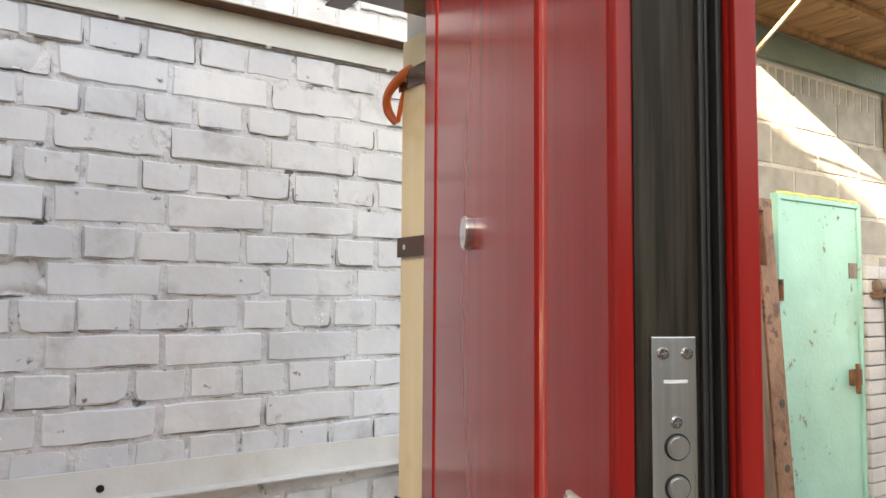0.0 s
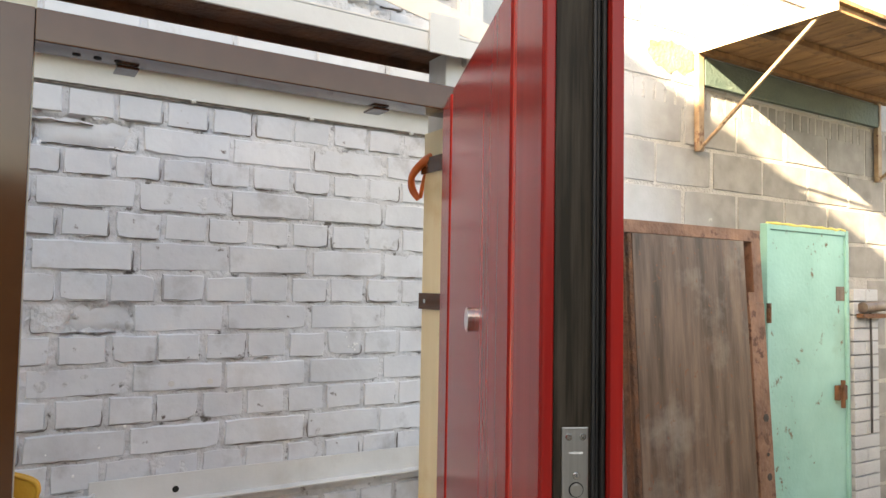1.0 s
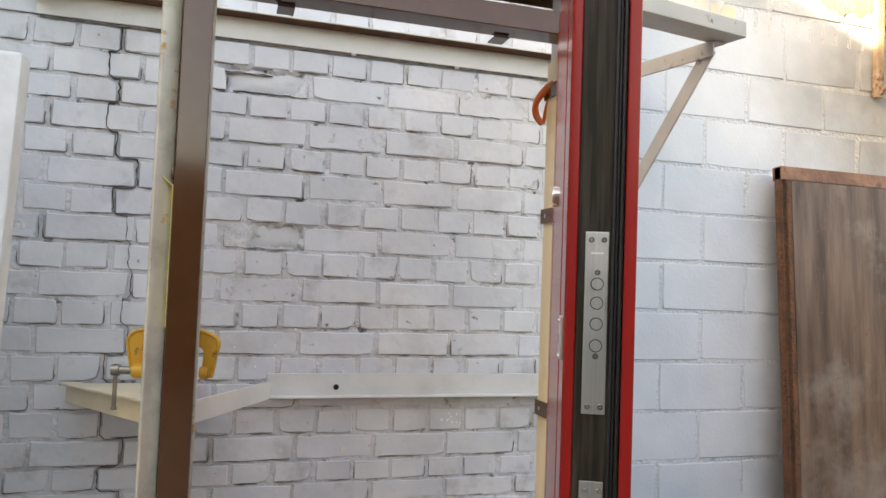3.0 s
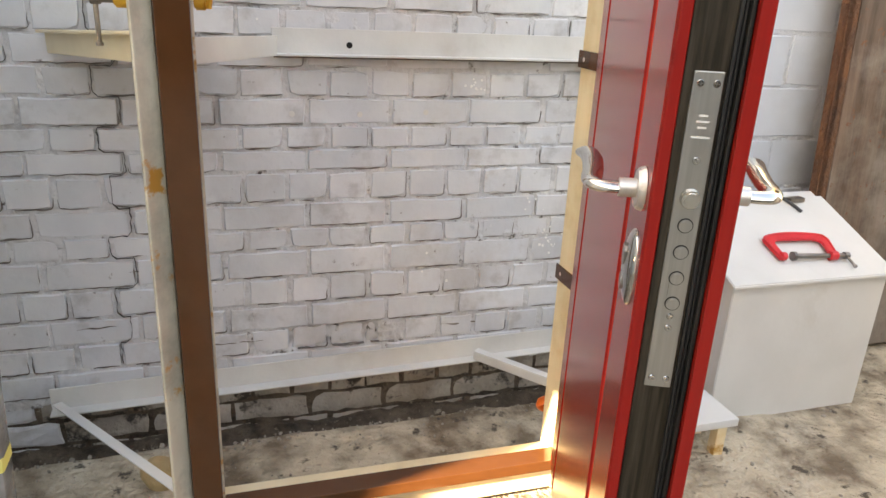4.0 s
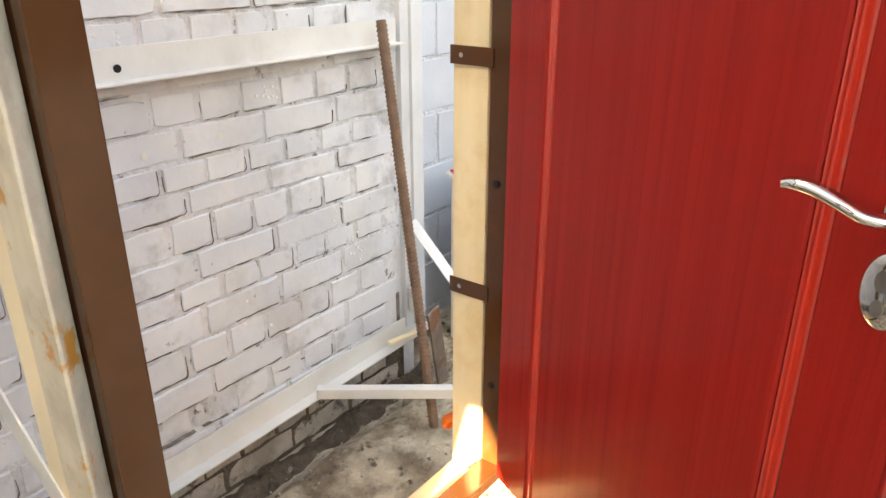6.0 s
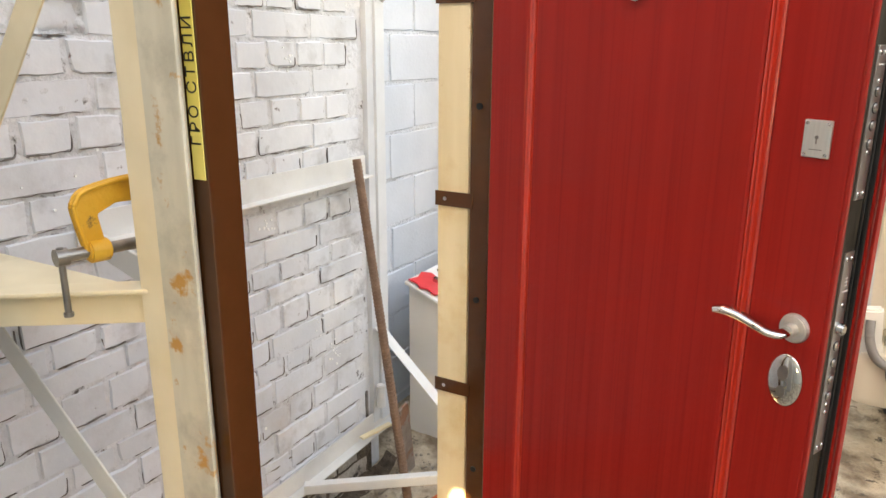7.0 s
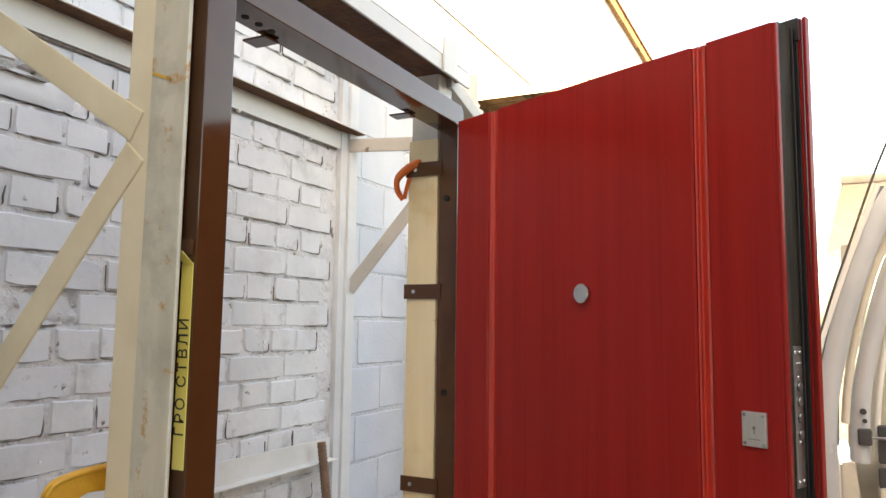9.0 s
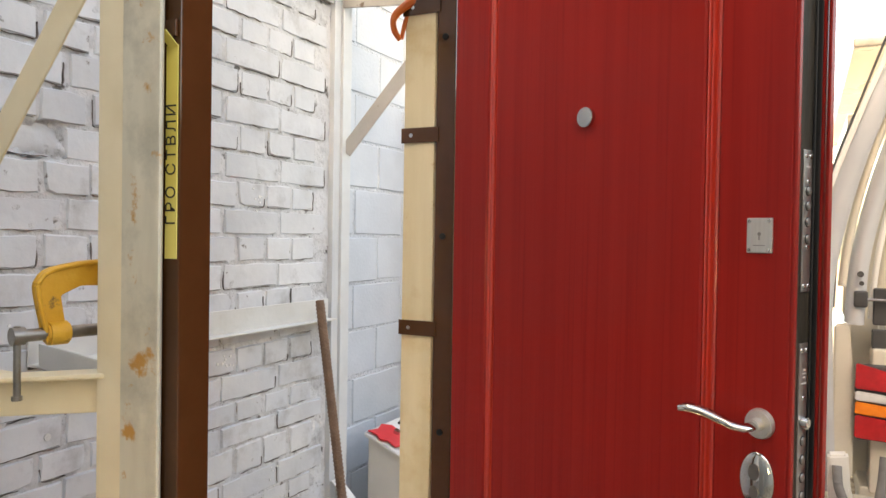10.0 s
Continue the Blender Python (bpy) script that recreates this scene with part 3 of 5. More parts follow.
lp("panel_board", board(-0.008, 0.116, 0.003, 0.004), RED, leaf)
lp("panel_board", board(0.142, 0.690, 0.006, 0.004), RED, leaf)
lp("panel_board", board(0.716, 0.852, 0.008, 0.003), RED, leaf)
for u0, w in ((0.116, 0.026), (0.690, 0.026)):
    bm = bmesh.new()
    prof = [(0, 0.0145), (0, 0.006), (0.16, 0.002), (0.3, 0.007), (0.42, 0.003), (0.58, 0.003), (0.7, 0.008), (0.86, 0.007), (1, 0.009), (1, 0.0145)]
    lo = [bm.verts.new((u0 + w * a, y, Z0 + 0.001)) for a, y in prof]
    hi = [bm.verts.new((u0 + w * a, y, Z1 - 0.001)) for a, y in prof]
    for i in range(len(prof) - 1):
        bm.faces.new((lo[i], lo[i + 1], hi[i + 1], hi[i]))
    bm.faces.new(lo)
    bm.faces.new(hi[::-1])
    lp("moulding", bm, MOULDLIT, leaf, "red routed moulding, its highlight put into a brighter red")
lp("panel_edge", box((0.850, 0.0005, Z0), (0.8575, 0.0145, Z1), 0.0035, segments=3), REDBRIGHT, leaf)
for k, (o, w, u) in enumerate(((0.0572, 0.0045, 0.860), (0.0625, 0.0035, 0.858), (0.0667, 0.0050, 0.8645))):
    lp("gasket", box((0.80, o, Z0), (u, o + w, Z1 + 0.006), 0.0015), RUBBER, leaf)
lp("outer_panel", box((-0.02, 0.0725, Z0 - 0.015), (0.868, 0.0875, Z1 + 0.024), 0.003), RED, leaf, "mahogany-red outer panel")
lp("outer_edge", box((0.8715, 0.0715, Z0 - 0.014), (0.8780, 0.0868, Z1 + 0.023), 0.002), REDBRIGHT, leaf)
lp("top_seal", box((-0.01, 0.0642, Z1 - 0.02), (0.867, 0.0725, Z1 + 0.022), 0.001), RUBBER, leaf)

peep = lp("peephole", join(rod((0.421, 0.001, 1.646), (0.421, -0.011, 1.646), 0.0205, n=32, bevel=0.0015)), CHROME, leaf, "round nickel peephole cover")
plate = lp("key_plate", box((0.776, -0.004, 1.376), (0.821, 0.001, 1.435), 0.0018), BRUSHED, leaf, "square nickel keyhole plate")
lp("keyhole", join(rod((0.7985, -0.0035, 1.408), (0.7985, -0.0047, 1.408), 0.0030), box((0.7975, -0.0047, 1.398), (0.7995, -0.0035, 1.408))), STEEL, plate)
lp("bar_mark", box((0.788, -0.0046, 1.3882), (0.809, -0.0038, 1.3895)), STEEL, plate)
for u in (0.7815, 0.8155):
    for z in (1.3815, 1.4295):
        lp("screw", rod((u, -0.0035, z), (u, -0.0056, z), 0.003, n=12), BOLT, plate)
for sgn, y0 in ((-1, 0.0), (1, 0.0875)):
    f = lambda u, y, z: (u, y0 + sgn * y, z)
    rose = lp("handle_rose", join(rod(f(0.806, -0.001, 1.091), f(0.806, 0.009, 1.091), 0.0265, 0.0235, n=36, bevel=0.002), rod(f(0.806, 0.008, 1.091), f(0.806, 0.028, 1.091), 0.011, n=24)), BRUSHED, leaf, "satin nickel handle rose")
    lp("lever", sweep([f(0.806, 0.018, 1.091), f(0.806, 0.047, 1.091), f(0.792, 0.058, 1.092), f(0.765, 0.055, 1.097), f(0.733, 0.054, 1.104), f(0.706, 0.058, 1.107), f(0.690, 0.066, 1.105)],
                      [0.0095, 0.0098, 0.0118, 0.0128, 0.0138, 0.0138, 0.0085], squash=0.66), CHROME, rose, "curved polished lever")
    bm = bmesh.new()
    bmesh.ops.create_uvsphere(bm, u_segments=36, v_segments=20, radius=1.0)
    for v in bm.verts:
        v.co = Vector((0.802 + 0.031 * v.co.x, y0 + 0.0115 * v.co.y, 0.994 + 0.048 * v.co.z))
    esc = lp("escutcheon", bm, CHROME, leaf, "polished oval lock escutcheon")
    lp("key_slot", join(prism([(0.802 + 0.0095 * math.cos(a), 1.010 + 0.014 * math.sin(a)) for a in [i * 6.28319 / 20 for i in range(20)]], sgn * 0.0025, Matrix.Translation((0, y0 + sgn * 0.0095, 0))),
                        prism([(0.802 + 0.008 * math.cos(a), 0.976 + 0.011 * math.sin(a)) for a in [i * 6.28319 / 20 for i in range(20)]], sgn * 0.0025, Matrix.Translation((0, y0 + sgn * 0.0095, 0)))), STEEL, esc)
EU = 0.8550


def lock(z0, z1, bolts, screws, mark, latch=None):
    pl = lp("lock_plate", box((EU - 0.002, 0.0243, z0), (EU + 0.003, 0.0545, z1), 0.0012), NICKEL, leaf, "satin steel lock faceplate")
    for z, r in bolts:
        b = lp("bolt", rod((EU + 0.0028, 0.0405, z), (EU + 0.0062, 0.0405, z), r, n=28, bevel=0.0012), NICKEL, pl)
        lp("bolt_ring", rod((EU + 0.002, 0.0405, z), (EU + 0.0036, 0.0405, z), r + 0.0012, n=28), RUBBER, b)
    for y, z in screws:
        sc = lp("screw", rod((EU + 0.0025, y, z), (EU + 0.0045, y, z), 0.0044, 0.0032, n=16), CHROME, pl)
        lp("cross_slot", join(box((EU + 0.0040, y - 0.0022, z - 0.0005), (EU + 0.0047, y + 0.0022, z + 0.0005)), box((EU + 0.0040, y - 0.0005, z - 0.0022), (EU + 0.0048, y + 0.0005, z + 0.0022))), STEEL, sc)
    for y0, y1, z in mark:
        lp("etched_bar", box((EU + 0.0028, y0, z - 0.0011), (EU + 0.0033, y1, z + 0.0011)), ETCH, pl)
    if latch:
        lp("latch", rod((EU + 0.002, 0.0405, latch), (EU + 0.013, 0.0405, latch), 0.0115, 0.0095, n=28, bevel=0.002), CHROME, pl)


lock(1.3135, 1.5475, ((1.4799, 0.0072), (1.4554, 0.0072), (1.4286, 0.0072), (1.4008, 0.0072)), ((0.032, 1.5369), (0.048, 1.5369), (0.0405, 1.4948), (0.032, 1.3231), (0.048, 1.3231), (0.0405, 1.3873)), ((0.032, 0.048, 1.5197),))
lock(0.8680, 1.2290, ((1.0663, 0.0072), (1.0358, 0.0072), (1.0053, 0.0072), (0.9748, 0.0072)), ((0.032, 1.2168), (0.048, 1.2168), (0.0405, 1.1375), (0.032, 0.8792), (0.048, 0.8792), (0.0405, 0.9443), (0.0405, 0.9585)),
     ((0.036, 0.045, 1.1843), (0.034, 0.047, 1.1782), (0.036, 0.045, 1.1721), (0.031, 0.050, 1.1619)), 1.0968)

# ---------- clamps ----------


def clamp(name, mat, label, m, jaw=0.09, reach=0.055, r=0.010, bar=0.10):
    """A G-clamp: C frame in the xz plane, opening down, screw along x with a sliding bar."""
    c = thing(name, label, "clamp")

    def p(nm, bm, mt, parent=c, lab=""):
        bmesh.ops.transform(bm, matrix=m, verts=bm.verts[:])
        return part(nm, bm, mt, parent, lab)
    h = jaw / 2
    k, f = r / 0.012, reach
    edge = [(-h - 0.013 * k, -f - 0.010), (-h - 0.026 * k, -f * 0.35), (-h - 0.024 * k, -0.012), (-h - 0.008, 0.003), (-h * 0.3, 0.012 * k), (h * 0.5, 0.010 * k), (h + 0.012 * k, -0.004), (h + 0.024 * k, -0.022), (h + 0.020 * k, -f * 0.5), (h + 0.012 * k, -f - 0.012)]
    core = [(h - 0.010 * k, -f - 0.012), (h - 0.006 * k, -f * 0.5), (h - 0.008 * k, -0.034 * k), (h - 0.026 * k, -0.022 * k), (-h + 0.030 * k, -0.020 * k), (-h + 0.004, -0.032 * k), (-h + 0.004 * k, -f * 0.45), (-h + 0.013 * k, -f - 0.010)]
    rib = lambda y: sweep([(x, y, z) for x, z in edge], [0.0035 * k] * len(edge), n=8, steps=3)
    p("frame", join(prism(edge + core, 0.009 * k, Matrix.Translation((0, -0.0045 * k, 0)), 0.0015), rib(-0.005 * k), rib(0.005 * k), rod((-h - 0.016, 0, -reach), (-h + 0.016, 0, -reach), r * 1.35, n=18, bevel=0.003),
                    rod((h - 0.014, 0, -reach), (h + 0.008, 0, -reach), r * 1.2, n=18, bevel=0.003)), mat)
    s = p("screw", join(rod((-h - 0.05, 0, -reach), (h * 0.55, 0, -reach), r * 0.72, n=14), rod((h * 0.5, 0, -reach), (h * 0.62, 0, -reach), r * 1.3, n=16), rod((-h - 0.062, 0, -reach), (-h - 0.045, 0, -reach), r * 1.0, n=14)), STEEL)
    p("sliding_bar", join(rod((-h - 0.054, 0, -reach + 0.014), (-h - 0.054, 0, -reach - bar), r * 0.38, n=10), rod((-h - 0.054, 0, -reach - bar), (-h - 0.054, 0, -reach - bar - 0.006), r * 0.55, n=10)), STEEL, s)
    return c


clamp("clamp", YELLOW, "worn yellow screw clamp holding the door frame to the post", pose(-0.172, 1.250, 1.335, 0, 0, -12) @ pose(0, 0, 0), 0.150, 0.090, 0.013, 0.085)
for x, y, z, drop, lean in ((0.770, 1.215, 2.029, 0.106, 0.054), (0.790, 1.250, 0.212, 0.046, 0.024)):
    c = thing("clamp", "orange spring clamp gripping the post", "clamp", group="orange clamps")
    part("arm", sweep([(x + 0.004, y - 0.008, z + 0.004), (x - 0.018, y + 0.48 * lean, z - 0.10 * drop), (x - 0.034, y + 1.15 * lean, z - 0.42 * drop), (x - 0.032, y + 1.22 * lean, z - 0.75 * drop), (x - 0.019, y + lean, z - drop)], [0.009, 0.010, 0.009, 0.008, 0.006], n=12, squash=1.3), ORANGE, c)
    part("arm", sweep([(x + 0.006, y + 0.002, z - 0.018), (x - 0.006, y + 0.62 * lean, z - 0.34 * drop), (x - 0.012, y + 0.85 * lean, z - 0.65 * drop), (x - 0.016, y + 0.95 * lean, z - 0.97 * drop)], [0.006, 0.007, 0.006, 0.005], n=12, squash=1.3), ORANGE, c)
    part("spring", rod((x - 0.008, y + 0.1 * lean, z - 0.012), (x + 0.010, y + 0.2 * lean, z - 0.012), 0.008, n=14, bevel=0.002), STEEL, c)

# ---------- yellow paper strip on the frame ----------
tape = whole("paper_strip", join(box((-0.1842, 1.0925, 1.357), (-0.1826, 1.1155, 1.664), 0.0004), between((-0.1835, 1.102, 1.662), (-0.204, 1.104, 1.680), 0.02, 0.0015, 0.0005)), TAPE, "yellow paper strip with handwriting stuck beside the frame", "paper strip")
txt = bpy.data.curves.new("handwriting", "FONT")
txt.body, txt.size, txt.extrude, txt.space_character = "\u0413\u0420\u041e \u0421\u0422\u0412\u041b\u0418", 0.026, 0.0003, 1.25
tmp = bpy.data.objects.new("handwriting", txt)
scene.collection.objects.link(tmp)
bpy.context.view_layer.update()
tm = bpy.data.meshes.new_from_object(tmp.evaluated_get(bpy.context.evaluated_depsgraph_get()))
bpy.data.objects.remove(tmp)
tm.transform(Matrix(((0, 0, -1, -0.1846), (0, 1, 0, 1.0955), (1, 0, 0, 1.405), (0, 0, 0, 1))))
tm.materials.clear()
tm.materials.append(INK)
w = new("handwriting", tm)
w.parent = tape

# ---------- sand box with sloping lid ----------
bx = thing("sand_box", "pale grey painted metal box with a sloping lid", "storage box")
BM = Matrix(((0, 1, 0, 1.463), (1, 0, 0, 0), (0, 0, 1, 0), (0, 0, 0, 1)))
part("body", prism([(1.405, GZ - 0.01), (1.405, 0.442), (1.80, 0.606), (1.80, GZ - 0.01)], 0.63, BM, 0.003), GREYPAINT, bx)
part("lid", prism([(1.385, 0.438), (1.385, 0.452), (1.81, 0.628), (1.81, 0.612)], 0.665, Matrix.Translation((-0.017, 0, 0)) @ BM, 0.003), GREYPAINT, bx)
part("hasp", between((1.93, 1.755, 0.611), (2.00, 1.758, 0.613), 0.035, 0.016), STEEL, bx)
lid_slope = math.degrees(math.atan2(0.176, 0.425))
clamp("clamp", CLAMPRED, "red screw clamp lying on the box lid", pose(1.800, 1.560, 0.542, lid_slope, 0, 0) @ pose(0, 0, 0, 90, 0, 176), 0.20, 0.10, 0.012, 0.05)
LID = Matrix.Translation((1.53, 1.72, 0.598)) @ Matrix.Rotation(math.radians(lid_slope), 4, "X")
teeth = [(-0.075, -0.085), (-0.02, -0.072), (0.03, -0.088), (0.07, -0.06), (0.062, -0.01), (0.078, 0.04), (0.05, 0.078), (0.0, 0.066), (-0.03, 0.084), (-0.045, 0.05), (-0.07, 0.045), (-0.058, 0.005), (-0.084, -0.02), (-0.066, -0.045)]
toothed = thing("steel_plate", "red painted toothed steel plate with a bolt on the box lid", "steel plate")
part("plate", prism(teeth, 0.006, LID @ Matrix.Rotation(math.radians(90), 4, "X"), 0.001), CLAMPRED, toothed)
bt = rod((0.028, 0.012, 0.0), (0.028, 0.012, 0.022), 0.013, n=20, bevel=0.003)
bmesh.ops.transform(bt, matrix=LID, verts=bt.verts[:])
part("bolt", bt, CHROME, toothed, "bright bolt head")
whole("cable", sweep([(1.66, 1.775, 0.620), (1.74, 1.785, 0.627), (1.83, 1.772, 0.621), (1.90, 1.778, 0.623), (1.93, 1.74, 0.607), (1.945, 1.69, 0.586)], [0.006] * 6, n=8), PLASTIC, "short dark cable lying along the back of the lid", "cable")
st = thing("step_stool", "pale painted wooden step stool beside the box", "stool")
part("top", box((1.17, 1.22, 0.05), (1.42, 1.40, 0.078), 0.004), GREYPAINT, st)
for x, y in ((1.19, 1.24), (1.365, 1.24), (1.19, 1.35), (1.365, 1.35)):
    part("leg", box((x, y, GZ - 0.01), (x + 0.035, y + 0.035, 0.052), 0.003), PLANK, st)

# ---------- rebar, scraps and stone ----------
RA, RB = Vector((1.080, 1.762, 1.172)), Vector((0.985, 1.50, GZ))
ribs = [rod(RA.lerp(RB, k / 95), RA.lerp(RB, k / 95 + 0.0036), 0.0170, n=10) for k in range(1, 94)]
whole("rebar", join(rod(RA, RB, 0.0145, n=12), *ribs), RUSTBAR, "rusty ribbed reinforcing bar leaning in the corner", "steel bar")
whole("steel_offcut", between((1.215, 1.64, GZ - 0.02), (1.118, 1.61, 0.27), 0.058, 0.010, 0.002, (0, 1, 0)), STEELRUST, "short rusty steel offcut standing in the corner", "offcut")
whole("wood_slat", between((1.085, 1.779, 0.104), (1.232, 1.745, 0.104), 0.022, 0.010, 0.002), PLANK, "short wooden slat lying on the lower rail", "slat")
part("pipe_stub", rod((1.222, 1.778, 0.175), (1.218, 1.778, 0.272), 0.017, n=16, bevel=0.004), PALE, post, "white painted pipe stub")
whole("steel_flat", between((1.228, 1.79, 0.510), (1.163, 1.26, 0.098), 0.046, 0.004, 0.001), PALE, "pale flat bar leaning in the corner beside the box", "steel bar")
bm = bmesh.new()
bmesh.ops.create_icosphere(bm, subdivisions=3, radius=0.06)
for v in bm.verts:
    v.co *= 1 + 0.35 * noise.noise(v.co * 14)
    v.co = Vector((v.co.x * 0.9 - 0.295, v.co.y * 0.8 + 1.49, v.co.z * 0.85 + GZ + 0.03))
whole("stone", bm, STONE, "ochre lump of stone beside the steel tie", "stone")

# ---------- wrapped slab ----------
ws = thing("wrapped_door", "packed door leaf wrapped in white foam and grey film, standing upright", "wrapped door")
LEAN = Matrix(((1, 0, 0.035, -0.052), (0, 1, 0, 0), (0, 0, 1, 0), (0, 0, 0, 1)))
part("wrap", box((-0.80, 1.225, 0.62), (-0.533, 1.30, 1.95), 0.012, LEAN), FILM, ws, "white foam wrap")
part("film", box((-0.805, 1.22, GZ - 0.01), (-0.541, 1.300, 0.63), 0.012, LEAN), FILMGREY, ws, "shiny grey stretch film")
part("tape", box((-0.806, 1.219, 0.215), (-0.5395, 1.3015, 0.265), 0.012, LEAN), TAPE, ws, "yellow tape band")

# ---------- rusty door leaning on the wall ----------
rd = thing("rusty_door", "old rusty steel door in its frame leaning against the wall", "door")
RM = Matrix.Translation((2.083, 1.735, GZ)) @ Matrix.Rotation(-math.atan2(0.13, 2.07), 4, "X")
RW, RH = 0.930, 2.067


def rp(name, bm, mat, parent=rd, label=""):
    bmesh.ops.transform(bm, matrix=RM, verts=bm.verts[:])
    return part(name, bm, mat, parent, label)


rp("sheet", box((0.05, -0.002, 0.02), (0.80, 0.020, RH - 0.055), 0.002), RUST, label="blotched grey-brown steel sheet")
rp("stile", join(box((0, 0, 0), (0.05, 0.040, RH), 0.004), box((0.0, 0.0, 0.0), (0.03, 0.010, RH), 0.003)), RUSTBROWN)
rp("stile", box((0.815, -0.004, 0), (RW, 0.05, RH - 0.35), 0.004), RUSTFRAME)
rp("stile", box((0.86, -0.002, RH - 0.35), (RW, 0.05, RH), 0.004), RUSTFRAME)
rp("top_rail", box((0.0, -0.004, RH - 0.055), (RW, 0.05, RH + 0.002), 0.004), RUSTFRAME)
rp("hinge_plate", box((0.805, -0.008, RH - 0.36), (0.86, -0.002, RH - 0.30), 0.002), RUSTFRAME)
for z, r in ((RH - 0.893, 0.019), (RH - 1.062, 0.009), (RH - 1.165, 0.017)):
    rp("bolt_hole", rod((0.887, -0.006, z), (0.887, -0.003, z), r), CRACK)
for z in [0.15 + 0.13 * k for k in range(14)]:
    rp("stud", rod((-0.006, 0.022, z), (0.001, 0.022, z), 0.008, n=10), RUSTBROWN)

# ---------- green door, pillar, canopy ----------
gd = tagged(new("door_2"), "mint green painted steel door with rust marks", "door", kind="structure")
part("leaf", box((3.2155, 1.952, GZ), (3.9115, 1.985, 2.03), 0.004), MINT, gd)
part("frame", join(box((3.188, 1.94, GZ), (3.215, 1.99, 2.060), 0.004), box((3.912, 1.94, GZ), (3.940, 1.99, 2.060), 0.004), box((3.2152, 1.942, 2.031), (3.9118, 1.99, 2.058), 0.004)), MINT, gd)
hb = part("latch", join(box((3.80, 1.925, 1.12), (3.885, 1.953, 1.20), 0.004), rod((3.83, 1.92, 1.08), (3.83, 1.92, 1.23), 0.012)), RUSTBROWN, gd)
part("patch", box((3.825, 1.948, 1.665), (3.905, 1.953, 1.745), 0.001), RUST, gd)
for z in (1.55, 0.75):
    part("hinge", rod((3.192, 1.935, z), (3.192, 1.935, z + 0.10), 0.012), RUSTBROWN, gd)
part("foam_line", sweep([(3.19 + 0.045 * k, 1.945, 2.063 + 0.006 * noise.noise(Vector((k * 0.9, 2, 1)))) for k in range(17)], [0.0045 + 0.002 * (k % 3) for k in range(17)], n=8, steps=3), TAPE, gd, "yellow mounting foam along the top")
cp = thing("canopy", "weathered board canopy on steel brackets over the green door", "canopy")
CX0, CX1, CY = 2.672, 4.40, 1.265
for i in range(9):
    x0 = CX0 + (CX1 - CX0) * i / 9
    part("board", box((x0 + 0.004, CY, 2.876), (CX0 + (CX1 - CX0) * (i + 1) / 9 - 0.004, 1.97, 2.896), 0.002), WOODROOF, cp)
for y in (CY + 0.02, CY + 0.34, 1.92):
    part("batten", box((CX0, y, 2.846), (CX1, y + 0.04, 2.875), 0.003), WOODROOF, cp)
part("edge_strip", between((CX0 - 0.004, 1.97, 2.868), (CX0 - 0.004, CY, 2.862), 0.008, 0.045), CREAM, cp)
part("back_board", box((2.72, 1.945, 2.70), (4.3, 1.973, 2.835), 0.003), TEAL, cp)
for x in (2.690, 4.30):
    part("bracket_leg", box((x - 0.02, 1.945, 2.375), (x + 0.02, 1.973, 2.85), 0.003), BRACKET, cp)
    part("bracket_stay", between((x, 1.955, 2.385), (x, 1.355, 2.852), 0.015, 0.015), BRACKET, cp)
pl = tagged(new("brick_pillar"), "pale brick pillar beside the green door", "pillar", kind="structure")
for k in range(24):
    z = GZ + 0.075 * k
    for j in range(2 if k % 2 else 1):
        part("brick", box((3.955 + 0.13 * j, 1.925, z), (4.080 + 0.13 * j if k % 2 else 4.210, 1.988, z + 0.068), 0.003, segments=1), RENDERED, pl)
wp = thing("wall_pipe", "short rusty pipe bracket with hanging cable on the pillar", "pipe")
part("pipe", rod((4.0, 1.90, 1.63), (4.22, 1.90, 1.64), 0.03), RUST, wp)
part("bracket", box((3.98, 1.885, 1.57), (4.25, 1.926, 1.595), 0.003), RUSTBROWN, wp)
part("cable", sweep([(4.11, 1.915, 1.60), (4.115, 1.915, 1.27), (4.11, 1.915, 0.92)], [0.006] * 3, n=8), PLASTIC, wp)
ev = tagged(new("roof_edge"), "weathered eaves boards along the top of the wall", "roof", kind="structure")
part("fascia", box((1.5, 1.93, 4.83), (12.0, 1.973, 4.93), 0.004), WOODROOF, ev)
part("capping", box((1.5, 1.91, 4.932), (12.0, 2.25, 4.95), 0.004), WOODROOF, ev)
# ---------- van seen from behind, tailgate open ----------
van = thing("van", "beige van with open rear and red tail lamp", "van")


def band(points, x, w, depth, n=12):
    """A curved band in the rear plane through (y, z) points, w wide and depth deep."""
    bm = sweep([(x, y, z) for y, z in points], [w / 2] * len(points), n=n)
    for v in bm.verts:
        v.co.x = x + (v.co.x - x) * depth / w
    return bm


part("tailgate_frame", band([(0.195, 1.14), (0.188, 1.28), (0.160, 1.45), (0.112, 1.65), (0.055, 1.83), (-0.02, 2.01), (-0.14, 2.2)], 2.02, 0.075, 0.05), VANGREY, van, "silver tailgate frame")
part("tailgate_edge", band([(0.235, 1.40), (0.200, 1.55), (0.150, 1.72), (0.088, 1.90), (0.005, 2.14), (-0.06, 2.30)], 2.00, 0.009, 0.009, 8), PLASTIC, van)
part("glass_edge", band([(0.222, 1.42), (0.190, 1.55), (0.135, 1.72), (0.075, 1.89), (-0.005, 2.10)], 2.00, 0.02, 0.012, 8), VANWHITE, van)
part("door_seal", band([(0.128, 1.24), (0.112, 1.40), (0.072, 1.60), (0.015, 1.80), (-0.07, 2.0)], 2.06, 0.03, 0.03), VAN, van, "cream door seal")
